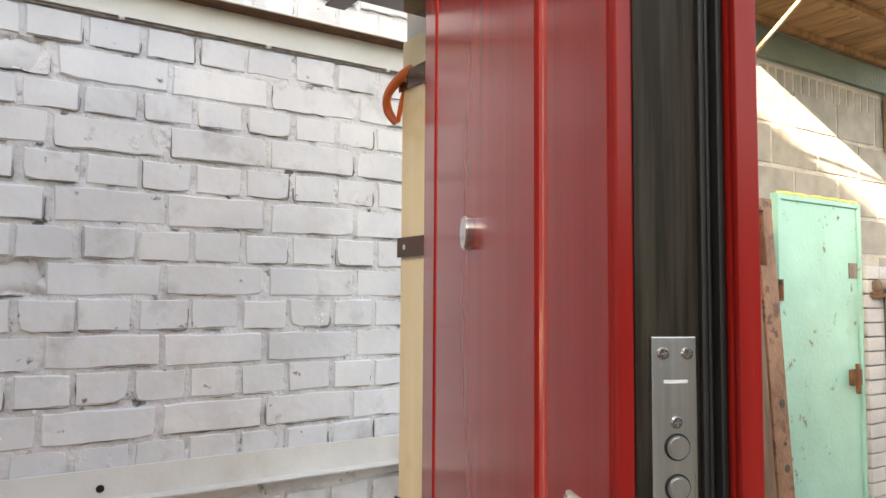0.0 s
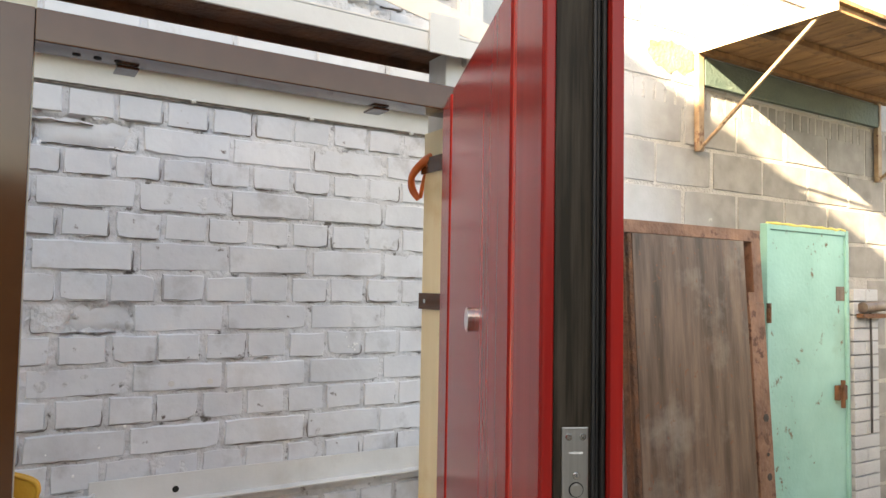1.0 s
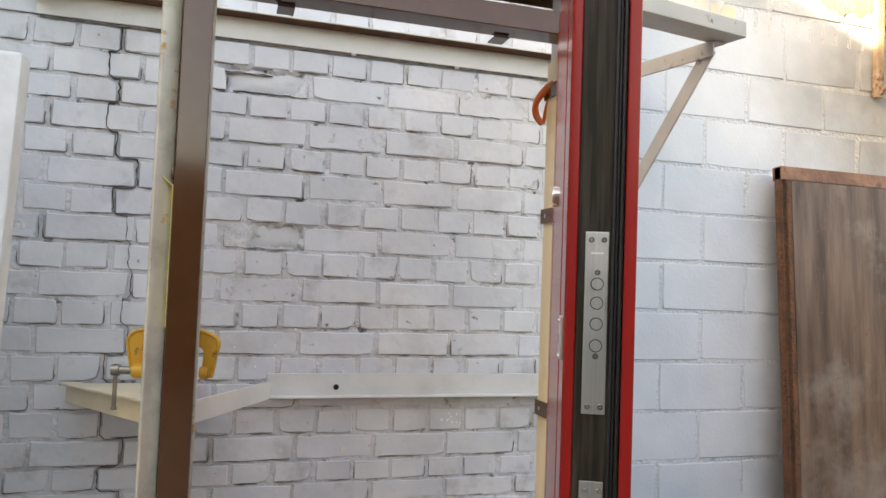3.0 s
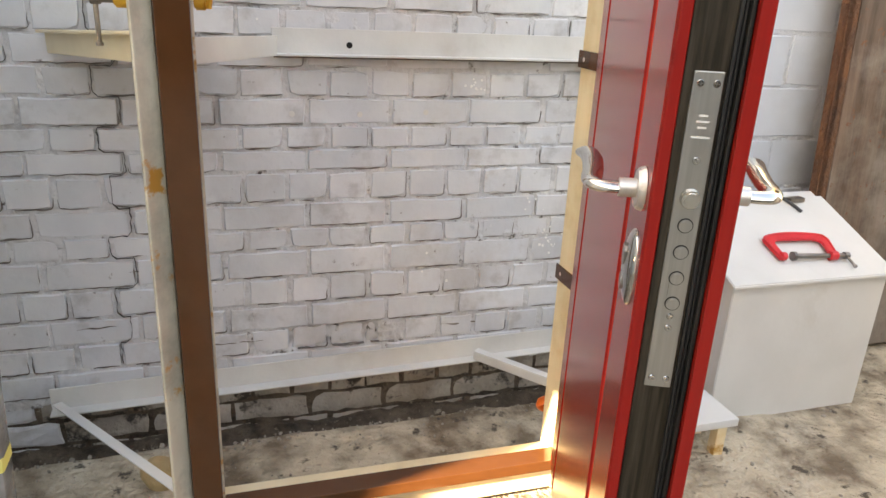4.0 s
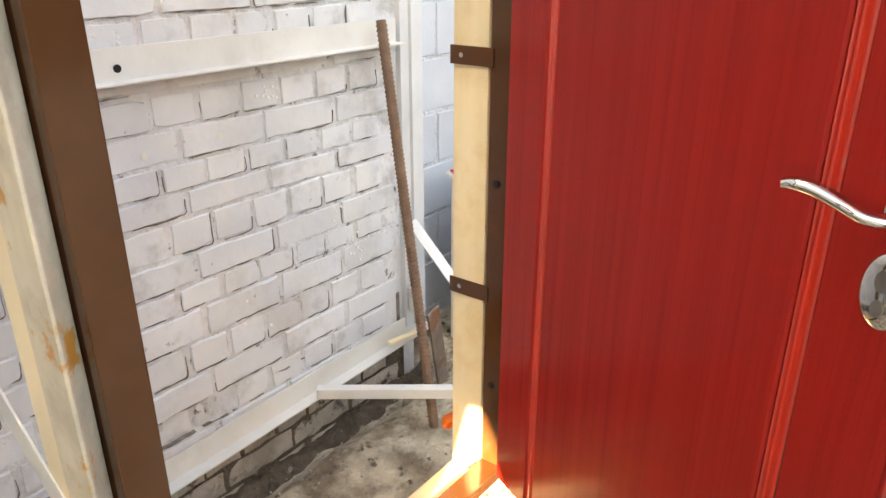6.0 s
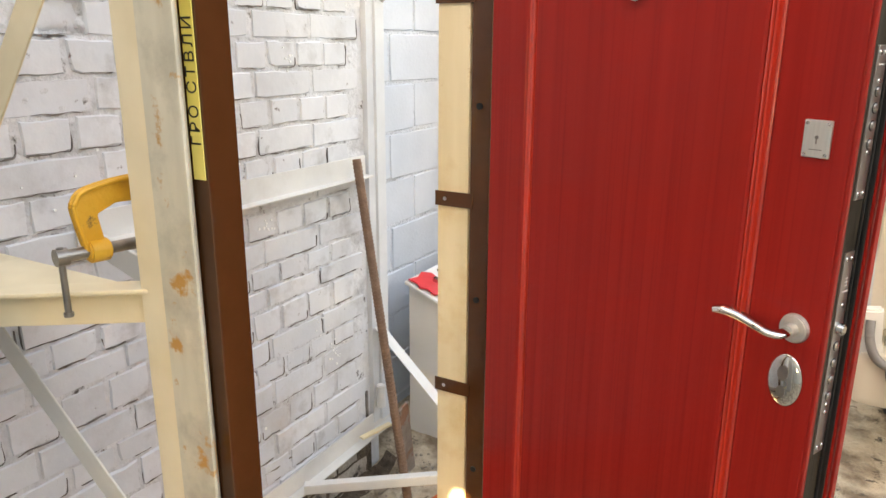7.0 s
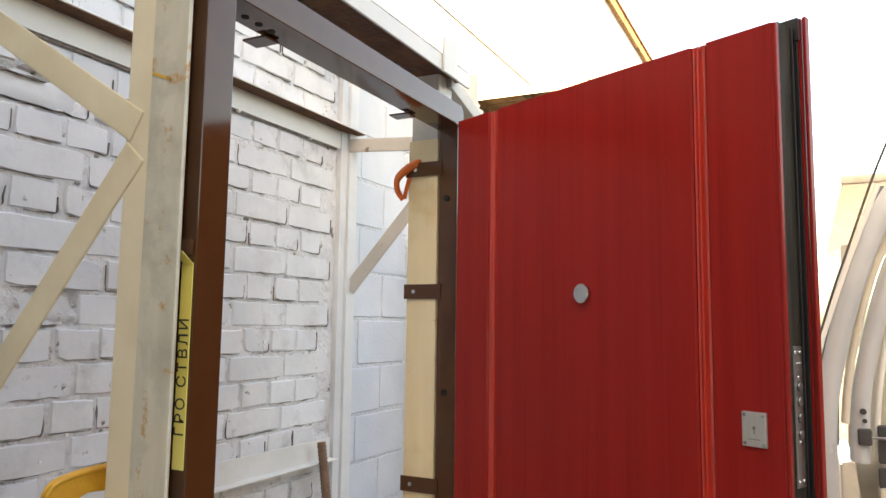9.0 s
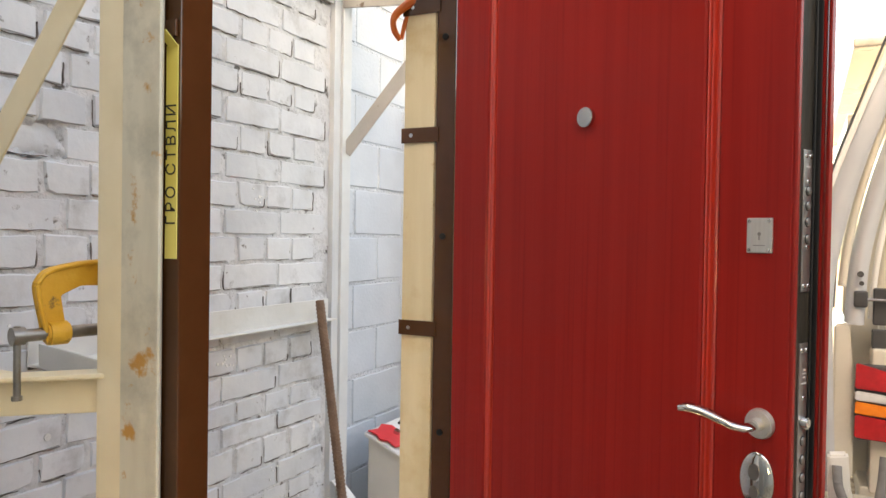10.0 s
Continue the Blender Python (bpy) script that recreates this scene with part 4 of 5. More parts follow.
part("rear_pillar", band([(0.085, 1.10), (0.076, 1.28), (0.052, 1.45), (0.005, 1.65), (-0.06, 1.85), (-0.15, 2.02)], 2.10, 0.065, 0.06), VANGREY, van, "grey pillar with plugs")
part("inner_seal", band([(0.030, 1.12), (0.018, 1.30), (-0.012, 1.50), (-0.06, 1.70), (-0.13, 1.88)], 2.13, 0.022, 0.022), VANWHITE, van)
part("pillar_trim", band([(-0.01, 1.24), (-0.03, 1.40), (-0.07, 1.60), (-0.14, 1.80)], 2.18, 0.05, 0.04), VAN, van)
part("tailgate_panel", prism([(0.135, 0.50), (0.155, 1.00), (0.160, 1.175), (0.240, 1.215), (0.250, 1.0), (0.232, 0.50)], 0.05, Matrix(((0, 1, 0, 2.0), (1, 0, 0, 0), (0, 0, 1, 0), (0, 0, 0, 1))), 0.006), VANGREY, van, "silver tailgate panel")
part("handle_recess", box((1.996, 0.205, 0.93), (2.004, 0.218, 1.02), 0.003), PLASTIC, van)
part("corner_panel", prism([(0.080, 0.55), (0.090, 0.98), (0.105, 1.11), (0.150, 1.10), (0.152, 0.55)], 0.6, Matrix(((0, 1, 0, 2.04), (1, 0, 0, 0), (0, 0, 1, 0), (0, 0, 0, 1))), 0.006), VAN, van)
part("side_body", box((2.62, 0.06, 0.35), (5.6, 0.10, 1.95), 0.01), VAN, van)
part("roof", box((2.3, -1.6, 2.16), (5.6, 0.10, 2.20), 0.01), VAN, van)
part("far_side", box((2.2, -1.62, 0.36), (5.6, -1.56, 2.17), 0.01), VAN, van)
part("floor_pan", box((2.06, -1.56, 0.45), (5.6, 0.06, 0.52), 0.01), VAN, van)
part("rear_sill", box((2.05, -1.5, 0.50), (2.16, 0.03, 1.02), 0.012), VAN, van)
part("inner_trim", box((2.2, -0.6, 1.02), (2.24, 0.0, 1.12), 0.01), VANWHITE, van)
part("vent", box((2.10, -0.09, 1.10), (2.13, 0.025, 1.235), 0.006), PLASTIC, van)
part("shelf", box((2.08, -0.5, 1.015), (2.12, 0.028, 1.085), 0.006), PLASTIC, van)
lamp = part("tail_lamp", box((2.025, -0.14, 0.695), (2.06, 0.080, 0.965), 0.01), PLASTIC, van)
LS = Matrix(((0, 1, 0, 2.008), (1, 0, 0, 0), (0, 0, 1, 0), (0, 0, 0, 1)))
for z0, z1, zl, mt in ((0.880, 0.930, 0.972, LENSRED), (0.838, 0.868, 0.872, LENSCLEAR), (0.790, 0.830, 0.834, LENSAMBER), (0.705, 0.782, 0.786, LENSRED)):
    part("lens", prism([(0.082, z0), (0.080, zl), (-0.138, z1 - 0.018), (-0.138, z0 - 0.012)], 0.02, LS, 0.004), mt, lamp)
part("striker", box((2.055, 0.045, 1.165), (2.085, 0.090, 1.225), 0.008), PLASTIC, van)
part("striker_arm", rod((2.06, 0.06, 1.195), (2.10, -0.05, 1.190), 0.005, n=10), STEEL, van)
for y, z, r in ((0.070, 1.285, 0.011), (0.066, 1.252, 0.008)):
    part("plug", rod((2.060, y, z), (2.075, y, z), r, n=16), PLASTIC, van)
part("bumper", box((1.93, -1.55, 0.28), (2.06, 0.165, 0.50), 0.04), VAN, van)
part("bumper_step", prism([(0.07, 0.46), (0.16, 0.46), (0.165, 0.645), (0.10, 0.655), (0.09, 0.53)], 0.06, Matrix(((0, 1, 0, 1.95), (1, 0, 0, 0), (0, 0, 1, 0), (0, 0, 0, 1))), 0.008), VANWHITE, van)
for x, y in ((2.75, -0.08), (2.75, -1.42), (5.0, -0.08), (5.0, -1.42)):
    wh = part("wheel", rod((x, y - 0.09, 0.25), (x, y + 0.09, 0.25), 0.31, n=32, bevel=0.02), RUBBER, van)
    part("rim", rod((x, y - 0.095, 0.25), (x, y + 0.095, 0.25), 0.19, n=24), VANGREY, wh)
part("hose", sweep([(1.94, 0.135, 0.615), (1.92, 0.130, 0.55), (1.915, 0.105, 0.49), (1.91, 0.06, 0.462), (1.915, 0.02, 0.48), (1.93, 0.0, 0.56), (1.96, -0.01, 0.66)], [0.016] * 7), HOSE, van, "grey hose loop at the bumper")
part("hose", sweep([(1.93, 0.055, 0.455), (1.90, 0.045, 0.41), (1.90, 0.01, 0.385), (1.91, -0.06, 0.37), (1.94, -0.14, 0.36)], [0.014] * 5), HOSE, van)

CROSS = Matrix(((0, 1, 0, 2.27), (1, 0, 0, 0), (0, 0, 1, 0), (0, 0, 0, 1)))
part("side_lining", prism([(0.10, 0.50), (0.10, 1.20), (0.06, 1.50), (-0.02, 1.80), (-0.12, 2.02), (-0.24, 2.15), (-0.95, 2.15), (-0.95, 0.50)], 0.03, CROSS), VAN, van, "beige inner lining")
CROSS.translation.x = 2.045
part("tailgate_glass", prism([(0.150, 1.16), (0.200, 1.20), (0.222, 1.42), (0.190, 1.55), (0.135, 1.72), (0.075, 1.89), (-0.005, 2.10), (-0.06, 2.10), (0.030, 1.83), (0.090, 1.65), (0.140, 1.45)], 0.008, CROSS), SMOKED, van, "smoked rear window glass")
van.location = (0, 0.030, 0)

# ---------- bricks and blocks, painted ----------
PITCH, ROW, X_REF = 0.2545, 0.083, 0.170
# bed joints from the foot of the wall up: the courses are uneven by hand
BEDS = [0.226 - 0.085 * k for k in range(5, 0, -1)] + [0.226, 0.312, 0.406, 0.50, 0.569, 0.652, 0.75, 0.817] + [0.887 + 0.0839 * k for k in range(10)] + [1.726, 1.815, 1.896, 1.982, 2.057, 2.14] + [2.223 + 0.083 * k for k in range(33)]
COURSE = BEDS.index(1.726)


def brick_mesh(name, w, h, d, seed, bev=0.007, rough=1.0):
    """A brick face with wandering edges, worn corners and an uneven front."""
    rnd = random.Random(seed)
    nx, nz = (6, 3) if w > 0.2 else (4, 3)
    off = Vector((rnd.uniform(0, 50), rnd.uniform(0, 50), rnd.uniform(0, 50)))
    chips = [(rnd.choice((-1, 1)), rnd.choice((-1, 1)), rnd.uniform(0.1, 0.4)) for _ in range(rnd.choice((0, 0, 1, 1, 2)))]
    bm = bmesh.new()

    def place(i, k, inset, y):
        u, v = -1 + 2 * i / nx, -1 + 2 * k / nz
        x, z = u * (w / 2 - inset), v * (h / 2 - inset)
        for cu, cv, c in chips:
            q = max(0.0, 1 - math.hypot((u - cu) * w / h, v - cv) / 0.9)
            x -= cu * q * c * 0.012
            z -= cv * q * c * 0.014
        q = off + Vector((x * 22, z * 22, inset * 60))
        x += 0.0032 * rough * noise.noise(q + Vector((0, 0, 7)))
        z += 0.0042 * rough * noise.noise(q + Vector((0, 9, 0)))
        y += 0.0022 * rough * noise.noise(off + Vector((x * 26, z * 26, 3)))
        return bm.verts.new((x, y, z))
    ring = [(i, 0) for i in range(nx)] + [(nx, k) for k in range(nz)] + [(nx - i, nz) for i in range(nx)] + [(0, nz - k) for k in range(nz)]
    rim = [place(i, k, 0.0, 0.0) for i, k in ring]
    mid = [place(i, k, 0.0015, -d * 0.62) for i, k in ring]
    front = {(i, k): place(i, k, bev, -d) for i in range(nx + 1) for k in range(nz + 1)}
    top = [front[c] for c in ring]
    m = len(ring)
    for a, b in ((rim, mid), (mid, top)):
        for i in range(m):
            bm.faces.new((a[i], a[(i + 1) % m], b[(i + 1) % m], b[i]))
    for i in range(nx):
        for k in range(nz):
            bm.faces.new((front[i, k], front[i + 1, k], front[i + 1, k + 1], front[i, k + 1]))
    return bm


# mortar: a rough painted sheet that lies back from the bricks and here and there smears over them
BROKEN = ((-0.13, 0.14, 2.098), (0.0, 0.17, 1.60), (0.08, 0.40, 0.184), (0.85, 1.02, 2.68), (0.79, 0.89, 2.597))
mx, mz = 300, 400
verts, faces = [], []
for k in range(mz + 1):
    z = 0.026 + 3.124 * k / mz
    for i in range(mx + 1):
        x = -0.95 + 2.17 * i / mx
        n = noise.noise(Vector((x * 9, z * 9, 1))) * 0.55 + noise.noise(Vector((x * 30, z * 34, 2))) * 0.5 + noise.noise(Vector((x * 3, z * 3, 8))) * 0.35
        back = 0.0
        for bx0, bx1, bz in BROKEN:
            e = 0.035 * noise.noise(Vector((x * 24, z * 24, 40))) + 0.015 * noise.noise(Vector((x * 70, z * 70, 41)))
            back = max(back, min(1, max(0, (0.5 * (bx1 - bx0) - abs(x - 0.5 * (bx0 + bx1)) + e) / 0.012)) * min(1, max(0, (0.044 - abs(z - bz) + 0.4 * e) / 0.008)))
        verts.append((x, WALL_Y - 0.0030 - 0.0058 * n + 0.0185 * back * (0.75 + 0.5 * noise.noise(Vector((x * 40, z * 40, 60)))), z))
for k in range(mz):
    for i in range(mx):
        a = k * (mx + 1) + i
        faces.append((a, a + 1, a + mx + 2, a + mx + 1))
me = bpy.data.meshes.new("mortar_sheet")
me.from_pydata(verts, [], faces)
me.materials.append(MORTAR)
me.shade_smooth()
ob = new("mortar", me)
ob.parent = wall
part("grimy_base", box((-0.95, WALL_Y + 0.001, -0.2), (1.22, WALL_Y + 0.0215, 0.026)), SOIL, wall)
part("mortar", box((-2.6, WALL_Y + 0.003, -0.2), (-0.94, WALL_Y + 0.0215, 4.5)), MORTAR, wall)
part("mortar", box((-0.94, WALL_Y + 0.003, 3.14), (1.29, WALL_Y + 0.0215, 4.5)), MORTAR, wall)

random.seed(11)
STR = [mesh_of("brick", brick_mesh("b", PITCH - 0.010, ROW - 0.008, 0.0125, 100 + i, 0.0045), BRICK) for i in range(26)]
HEA = [mesh_of("brick", brick_mesh("b", PITCH / 2 - 0.010, ROW - 0.008, 0.0125, 200 + i, 0.0045), BRICK) for i in range(26)]
WORN_S = [mesh_of("brick", brick_mesh("b", PITCH - 0.014, ROW - 0.012, 0.011, 400 + i, 0.014, 3.4), BRICK) for i in range(4)]
WORN_H = [mesh_of("brick", brick_mesh("b", PITCH / 2 - 0.012, ROW - 0.012, 0.011, 420 + i, 0.012, 3.4), BRICK) for i in range(4)]
DIRT_S = [mesh_of("brick", brick_mesh("b", PITCH - 0.014, ROW - 0.012, 0.011, 440 + i, 0.012, 2.5), BRICK_DIRTY) for i in range(4)]
DIRT_H = [mesh_of("brick", brick_mesh("b", PITCH / 2 - 0.012, ROW - 0.012, 0.011, 450 + i, 0.012, 2.5), BRICK_DIRTY) for i in range(4)]
LAID, rest = [], []
for r, (zb, zt) in enumerate(zip(BEDS, BEDS[1:])):
    z, tall = (zb + zt) / 2, zt - zb
    header = (r - COURSE) % 2 == 1
    p = PITCH / 2 if header else PITCH
    x0 = X_REF + (PITCH / 4 if header else 0.0)
    for k in range(-24 if header else -12, 14):
        xa = x0 + p * k
        if xa < -2.6 or xa + p > 1.222:
            continue
        me = random.choice(HEA if header else STR)
        if z < 0.075:
            me = random.choice(DIRT_H if header else DIRT_S)
        LAID.append((xa, p, z, tall))
        turn = Matrix.Rotation(radians(random.uniform(-0.5, 0.5)), 4, "Y")
        m = Matrix.Translation((xa + p / 2 + random.uniform(-0.005, 0.005), WALL_Y + 0.0045 + random.uniform(-0.0018, 0.0028), z + random.uniform(-0.002, 0.002))) @ turn @ Matrix.Diagonal((1, 1, tall / ROW, 1))
        for bx0, bx1, bz in BROKEN:
            if abs(z - bz) < 0.04 and bx0 - 0.03 < xa + p / 2 < bx1 + 0.03:
                me, m = random.choice(WORN_H if header else WORN_S), m @ Matrix.Translation((0, 0.011, 0))
        if -0.75 < xa and -0.25 < z < 2.25:
            b = new("brick", me)
            b.parent = wall
            b.matrix_basis = m
        else:
            rest.append((me, m))
verts, faces = [], []
for me, m in rest:
    o = len(verts)
    verts += [m @ v.co for v in me.vertices]
    faces += [[o + i for i in f.vertices] for f in me.polygons]
me = bpy.data.meshes.new("brickwork")
me.from_pydata([tuple(v) for v in verts], [], faces)
me.materials.append(BRICK)
ob = new("brickwork", me)
ob.parent = wall
tagged(ob, kind="stuff")

# the long crack that steps down through the joints
cr = [(x + 0.011, z - 0.008) for x, z in [(-0.47, 2.62), (-0.475, 2.46), (-0.455, 2.30), (-0.445, 2.10), (-0.440, 1.87), (-0.437, 1.80), (-0.376, 1.775), (-0.372, 1.62), (-0.352, 1.45), (-0.374, 1.40), (-0.372, 1.30), (-0.352, 1.285),
      (-0.36, 1.16), (-0.405, 1.00), (-0.405, 0.865), (-0.39, 0.70), (-0.365, 0.56), (-0.408, 0.495), (-0.40, 0.40), (-0.36, 0.32), (-0.42, 0.20)]]
bm = bmesh.new()
random.seed(5)
pts = []


def crack_x(z):
    for (xa, za), (xb, zb) in zip(cr, cr[1:]):
        if zb <= z <= za:
            return xa + (xb - xa) * (za - z) / (za - zb)
    return cr[-1][0]


for r in range(COURSE + 10, 3, -1):
    zt, odd = BEDS[r + 1], (r - COURSE) % 2
    p = PITCH / 2 if odd else PITCH
    want = crack_x(zt - ROW / 2)
    x = X_REF + odd * PITCH / 4 + p * round((want - X_REF - odd * PITCH / 4) / p)
    if abs(x - want) > 0.07 or random.random() < 0.3:
        x = want
    if pts:
        x1, n = pts[-1][0], max(1, int(abs(x - pts[-1][0]) / 0.012))
        pts += [(x1 + (x - x1) * k / n, zt + random.uniform(-0.002, 0.002)) for k in range(1, n)]
    pts += [(x + random.uniform(-0.003, 0.003), zt - (zt - BEDS[r]) * k / 6) for k in range(6)]
prev = None
for x, z in pts:
    wdt = random.uniform(0.0003, 0.0015) * (2.0 if 1.78 < z < 2.5 else 1)
    v = [bm.verts.new((x - wdt, WALL_Y - 0.0105, z - 0.6 * wdt)), bm.verts.new((x + wdt, WALL_Y - 0.0105, z + 0.6 * wdt)), bm.verts.new((x, WALL_Y + 0.006, z))]
    if prev:
        for a, b in ((0, 1), (1, 2), (2, 0)):
            bm.faces.new((prev[a], prev[b], v[b], v[a]))
    prev = v
part("crack", bm, CRACK, wall, "dark stepped crack")

# open joints: thin wandering gaps along the lower edge of the bricks that here and there turn up a side
bm = bmesh.new()
random.seed(31)


def gap(path, w):
    """A tapering dark groove along a path in the wall plane."""
    prev, ph, n = None, random.uniform(0, 60), len(path) - 1
    s = 0.0
    for i, (x, z) in enumerate(path):
        a, c = path[max(0, i - 1)], path[min(n, i + 1)]
        dx, dz = c[0] - a[0], c[1] - a[1]
        L = math.hypot(dx, dz)
        s += 0.006
        wx, wz = 0.0030 * noise.noise(Vector((x * 34 + ph, z * 34, 1))), 0.0038 * noise.noise(Vector((x * 34, z * 34 + ph, 5)))
        hw = w * (0.12 + 1.7 * max(0.0, 0.25 + noise.noise(Vector((s * 26 + ph, 9, 0))))) * min(1, 0.22 * i + 0.06, 0.22 * (n - i) + 0.06)
        x, z = x + wx, z + wz
        v = [bm.verts.new((x + dz / L * hw, WALL_Y - 0.0076, z - dx / L * hw)), bm.verts.new((x - dz / L * hw, WALL_Y - 0.0076, z + dx / L * hw)), bm.verts.new((x, WALL_Y + 0.008, z))]
        if prev:
            for p, q in ((0, 1), (1, 2), (2, 0)):
                bm.faces.new((prev[p], prev[q], v[q], v[p]))
        prev = v


for xa, p, z, tall in LAID:
    if xa < -0.95 or z > 3.0 or z < 0.08:
        continue
    dirty = 0.5 + 0.5 * noise.noise(Vector((xa * 1.4, z * 1.4, 4)))
    dirty += 0.5 * max(0, min(1, (-0.1 - xa) / 0.3)) + 0.35 * max(0, min(1, (z - 1.7) / 0.4))
    lo, le, ri = z - tall / 2 + 0.005, xa + 0.006, xa + p - 0.006
    u0, u1 = le + random.uniform(0, 0.45) * (ri - le), ri - random.uniform(0, 0.45) * (ri - le)
    up = random.random()
    right = up < 0.26 + 0.34 * dirty
    leftside = not right and up < 0.40 + 0.56 * dirty
    rise = random.uniform(0.25, 0.85) * tall
    path = []
    if leftside:
        path += [(le, lo + rise - 0.006 * k) for k in range(int((rise - 0.010) / 0.006))] + [(le + 0.002, lo + 0.004)]
        u0 = le + 0.007
    if right:
        u1 = ri - 0.007
    path += [(u0 + (u1 - u0) * k / max(2, int((u1 - u0) / 0.006)), lo) for k in range(max(2, int((u1 - u0) / 0.006)) + 1)]
    if right:
        path += [(ri - 0.002, lo + 0.004)] + [(ri, lo + 0.010 + 0.006 * k) for k in range(int(rise / 0.006))]
    if len(path) > 4 and random.random() < 0.88:
        gap(path, random.uniform(0.0008, 0.0021) * (0.75 + 0.5 * dirty))
for xa, xb, zz, wd in ((0.62, 0.86, 0.190, 0.0032), (-0.16, 0.02, 0.190, 0.0026), (-0.16, 0.05, 2.122, 0.0030), (-0.36, -0.24, 0.455, 0.0024), (-0.52, -0.41, 0.28, 0.0026)):
    n = int((xb - xa) / 0.006)
    gap([(xa + (xb - xa) * k / n, zz) for k in range(n + 1)], wd)
bmesh.ops.recalc_face_normals(bm, faces=bm.faces[:])
tagged(part("open_joint", bm, JOINT, wall), kind="stuff")

part("wall_gap", box((1.180, WALL_Y - 0.0098, 0.128), (1.193, WALL_Y - 0.004, 0.246), 0.001), JOINT, wall)
# drilled fixings and paint splashes on the bricks
for x, z in ((0.276, 1.416), (0.383, 1.417), (0.128, 0.924), (0.33, 0.922), (0.537, 0.928)):
    part("wall_plug", join(rod((x, WALL_Y - 0.0105, z), (x, WALL_Y - 0.007, z), 0.0085, n=14), rod((x, WALL_Y - 0.0125, z), (x, WALL_Y - 0.012, z), 0.003, n=8)), PALE, wall)
random.seed(8)
for cx, cz, n, sx, sz in ((0.83, 1.495, 10, 0.012, 0.035), (0.69, 1.01, 14, 0.02, 0.02), (1.00, 0.47, 16, 0.02, 0.06), (0.93, 0.62, 6, 0.03, 0.03), (0.05, 1.25, 4, 0.05, 0.04), (0.55, 0.4, 3, 0.06, 0.05)):
    for i in range(n):
        x, z, r = cx + random.gauss(0, sx), cz + random.gauss(0, sz), random.uniform(0.0015, 0.005)
        part("paint_splash", rod((x, WALL_Y - 0.0106, z), (x, WALL_Y - 0.0076, z), r, n=8), SPLASH, wall)

BW, BH = 0.40, 0.2


def block_mesh(w, h, d, seed, mat):
    return mesh_of("block", brick_mesh("k", w, h, d, seed, 0.005, 0.6), mat)


WB = [block_mesh(BW - 0.010, BH - 0.010, 0.014, 300 + i, BLOCK) for i in range(6)]
GB = [block_mesh(BW - 0.014, BH - 0.014, 0.014, 320 + i, BLOCK) for i in range(6)]
random.seed(21)
for r in range(-1, 13):
    z = -0.005 + BH * r + BH / 2
    x0 = 1.21 if r % 2 else 1.40
    for k in range(0, 14):
        xc = x0 + BW * (k + 0.5)
        if xc - BW / 2 < 1.30 or (3.19 < xc + 0.19 and xc - 0.19 < 3.935 and z < 2.05):
            if xc + BW / 2 > 1.34 and xc < 1.5 and k < 2:
                b = new("block", WB[0])
                b.parent, b.matrix_basis = wall_block, Matrix.Translation((1.355 if r % 2 == 0 else 1.46, 1.994, z)) @ Matrix.Diagonal((0.235 if r % 2 == 0 else 0.74, 1, 1, 1))
            continue
        white = xc + random.uniform(-0.15, 0.15) + 0.25 * (z - 2.0) * (z > 2) < 2.2
        b = new("block", random.choice(WB if white else GB))
        b.parent = wall_block
        b.matrix_basis = Matrix.Translation((xc + random.uniform(-0.004, 0.004), 1.994 + random.uniform(-0.002, 0.003), z + random.uniform(-0.003, 0.003)))
# soldier course
SB = [block_mesh(0.062, 0.11, 0.012, 340 + i, BLOCK) for i in range(3)]
for k in range(46):
    x = 1.36 + 0.072 * k
    b = new("brick", random.choice(SB))
    b.parent = wall_block
    b.matrix_basis = Matrix.Translation((x, 1.9945, 2.628))

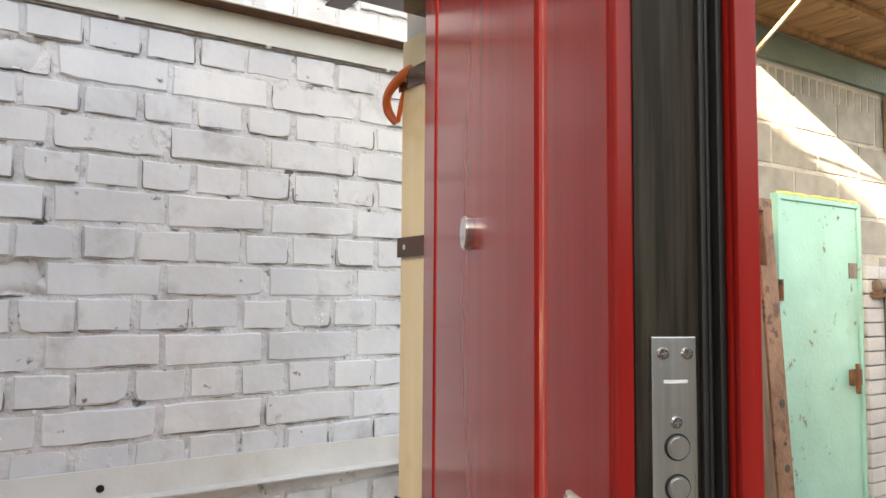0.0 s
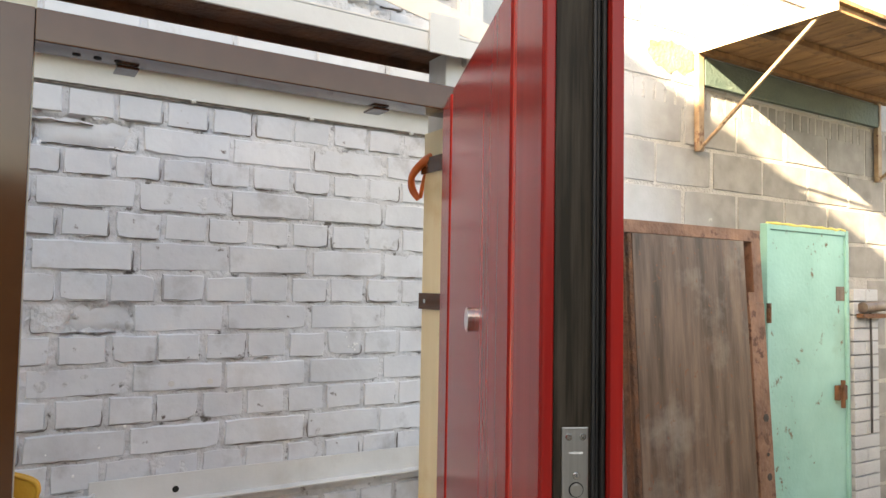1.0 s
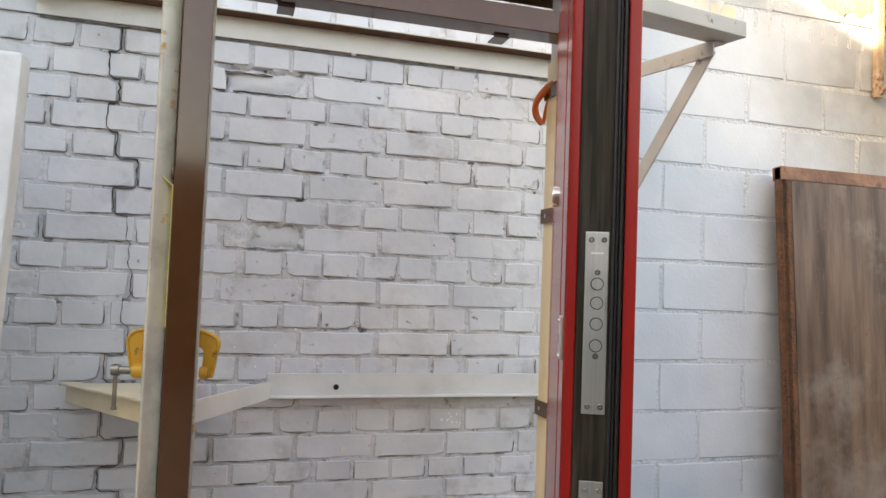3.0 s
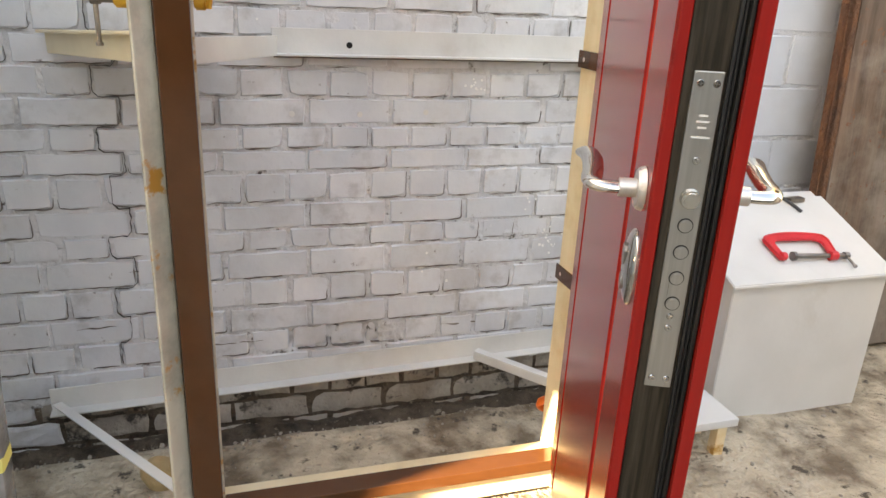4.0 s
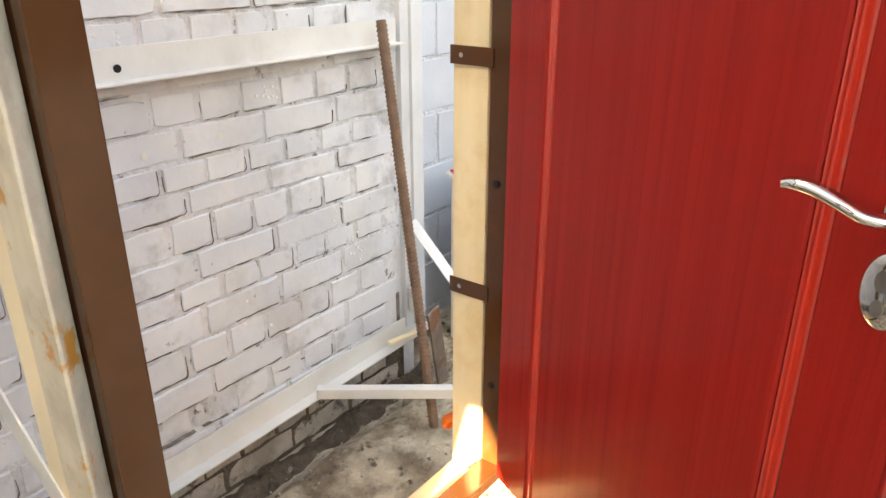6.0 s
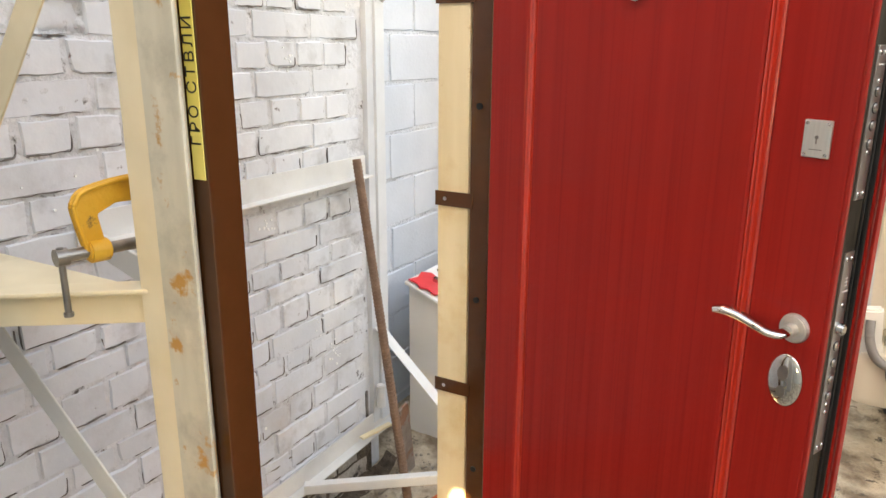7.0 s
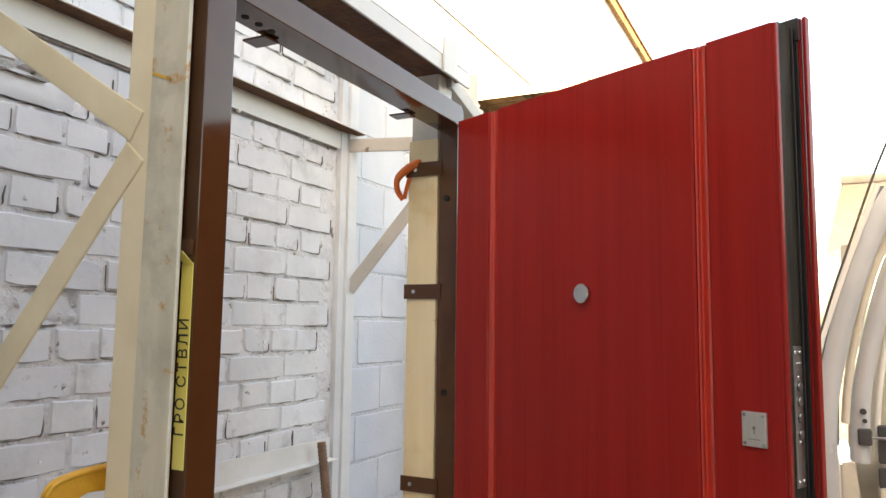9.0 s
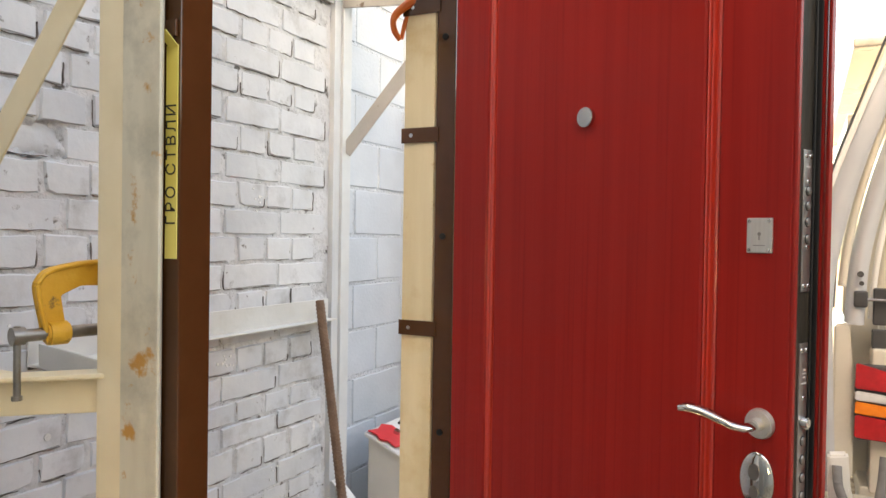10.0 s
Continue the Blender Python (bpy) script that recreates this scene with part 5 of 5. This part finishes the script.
# painted courses above the soldier course, with an ochre stain beside the canopy
UB = [block_mesh(BW - 0.010, 0.234, 0.014, 360 + i, RENDERED) for i in range(5)]
for r, z in enumerate((2.808, 3.052)):
    for k in range(9):
        b = new("block", random.choice(UB))
        b.parent = wall_block
        b.matrix_basis = Matrix.Translation((1.52 + 0.2 * (r % 2) + BW * k, 1.994 + random.uniform(-0.002, 0.003), z + random.uniform(-0.004, 0.004)))
bm = bmesh.new()
rim = [bm.verts.new((2.52 + 0.17 * math.cos(a) * (1 + 0.25 * noise.noise(Vector((math.cos(a) * 2, math.sin(a) * 2, 3)))), 1.9765,
                     2.815 + 0.075 * math.sin(a) * (1 + 0.5 * noise.noise(Vector((math.cos(a) * 3, math.sin(a) * 3, 8)))))) for a in [i * 6.28319 / 40 for i in range(40)]]
bm.faces.new(rim)
part("stain", bm, OCHRE, wall_block, "ochre stain on the paint")

# crumbs and pebbles on the yard floor
random.seed(77)
verts, faces = [], []
ico = bmesh.new()
bmesh.ops.create_icosphere(ico, subdivisions=1, radius=1.0)
base = [v.co.copy() for v in ico.verts]
tris = [[v.index for v in f.verts] for f in ico.faces]
ico.free()
for k in range(1500):
    near = random.random() < 0.3
    x = random.uniform(-0.75, 1.35)
    y = random.uniform(1.62, 1.82) if near else random.uniform(0.95, 1.8)
    if k % 5 == 0:
        x, y = random.uniform(0.6, 2.4), random.uniform(0.5, 1.4)
    r = 0.0016 + 0.006 * random.random() ** 4 + (0.006 * random.random() ** 3 if near else 0)
    o, q = len(verts), Euler((random.uniform(0, 6), random.uniform(0, 6), random.uniform(0, 6))).to_matrix()
    h = 0.022 * (noise.noise(Vector((x * 1.1, y * 1.3, 0))) + 0.5 * noise.noise(Vector((x * 4, y * 4, 3)))) + 0.007 * noise.noise(Vector((x * 14, y * 14, 5))) - trough(x, y)
    verts += [tuple((q @ Vector((v.x, v.y * random.uniform(0.6, 1), v.z * random.uniform(0.5, 1)))) * r + Vector((x, y, GZ + h + r * 0.3))) for v in base]
    faces += [[o + i for i in t] for t in tris]
me = bpy.data.meshes.new("pebbles")
me.from_pydata(verts, [], faces)
me.materials.append(PEBBLE)
tagged(new("pebbles", me), "loose grey crumbs and grit on the concrete", "grit", kind="stuff")
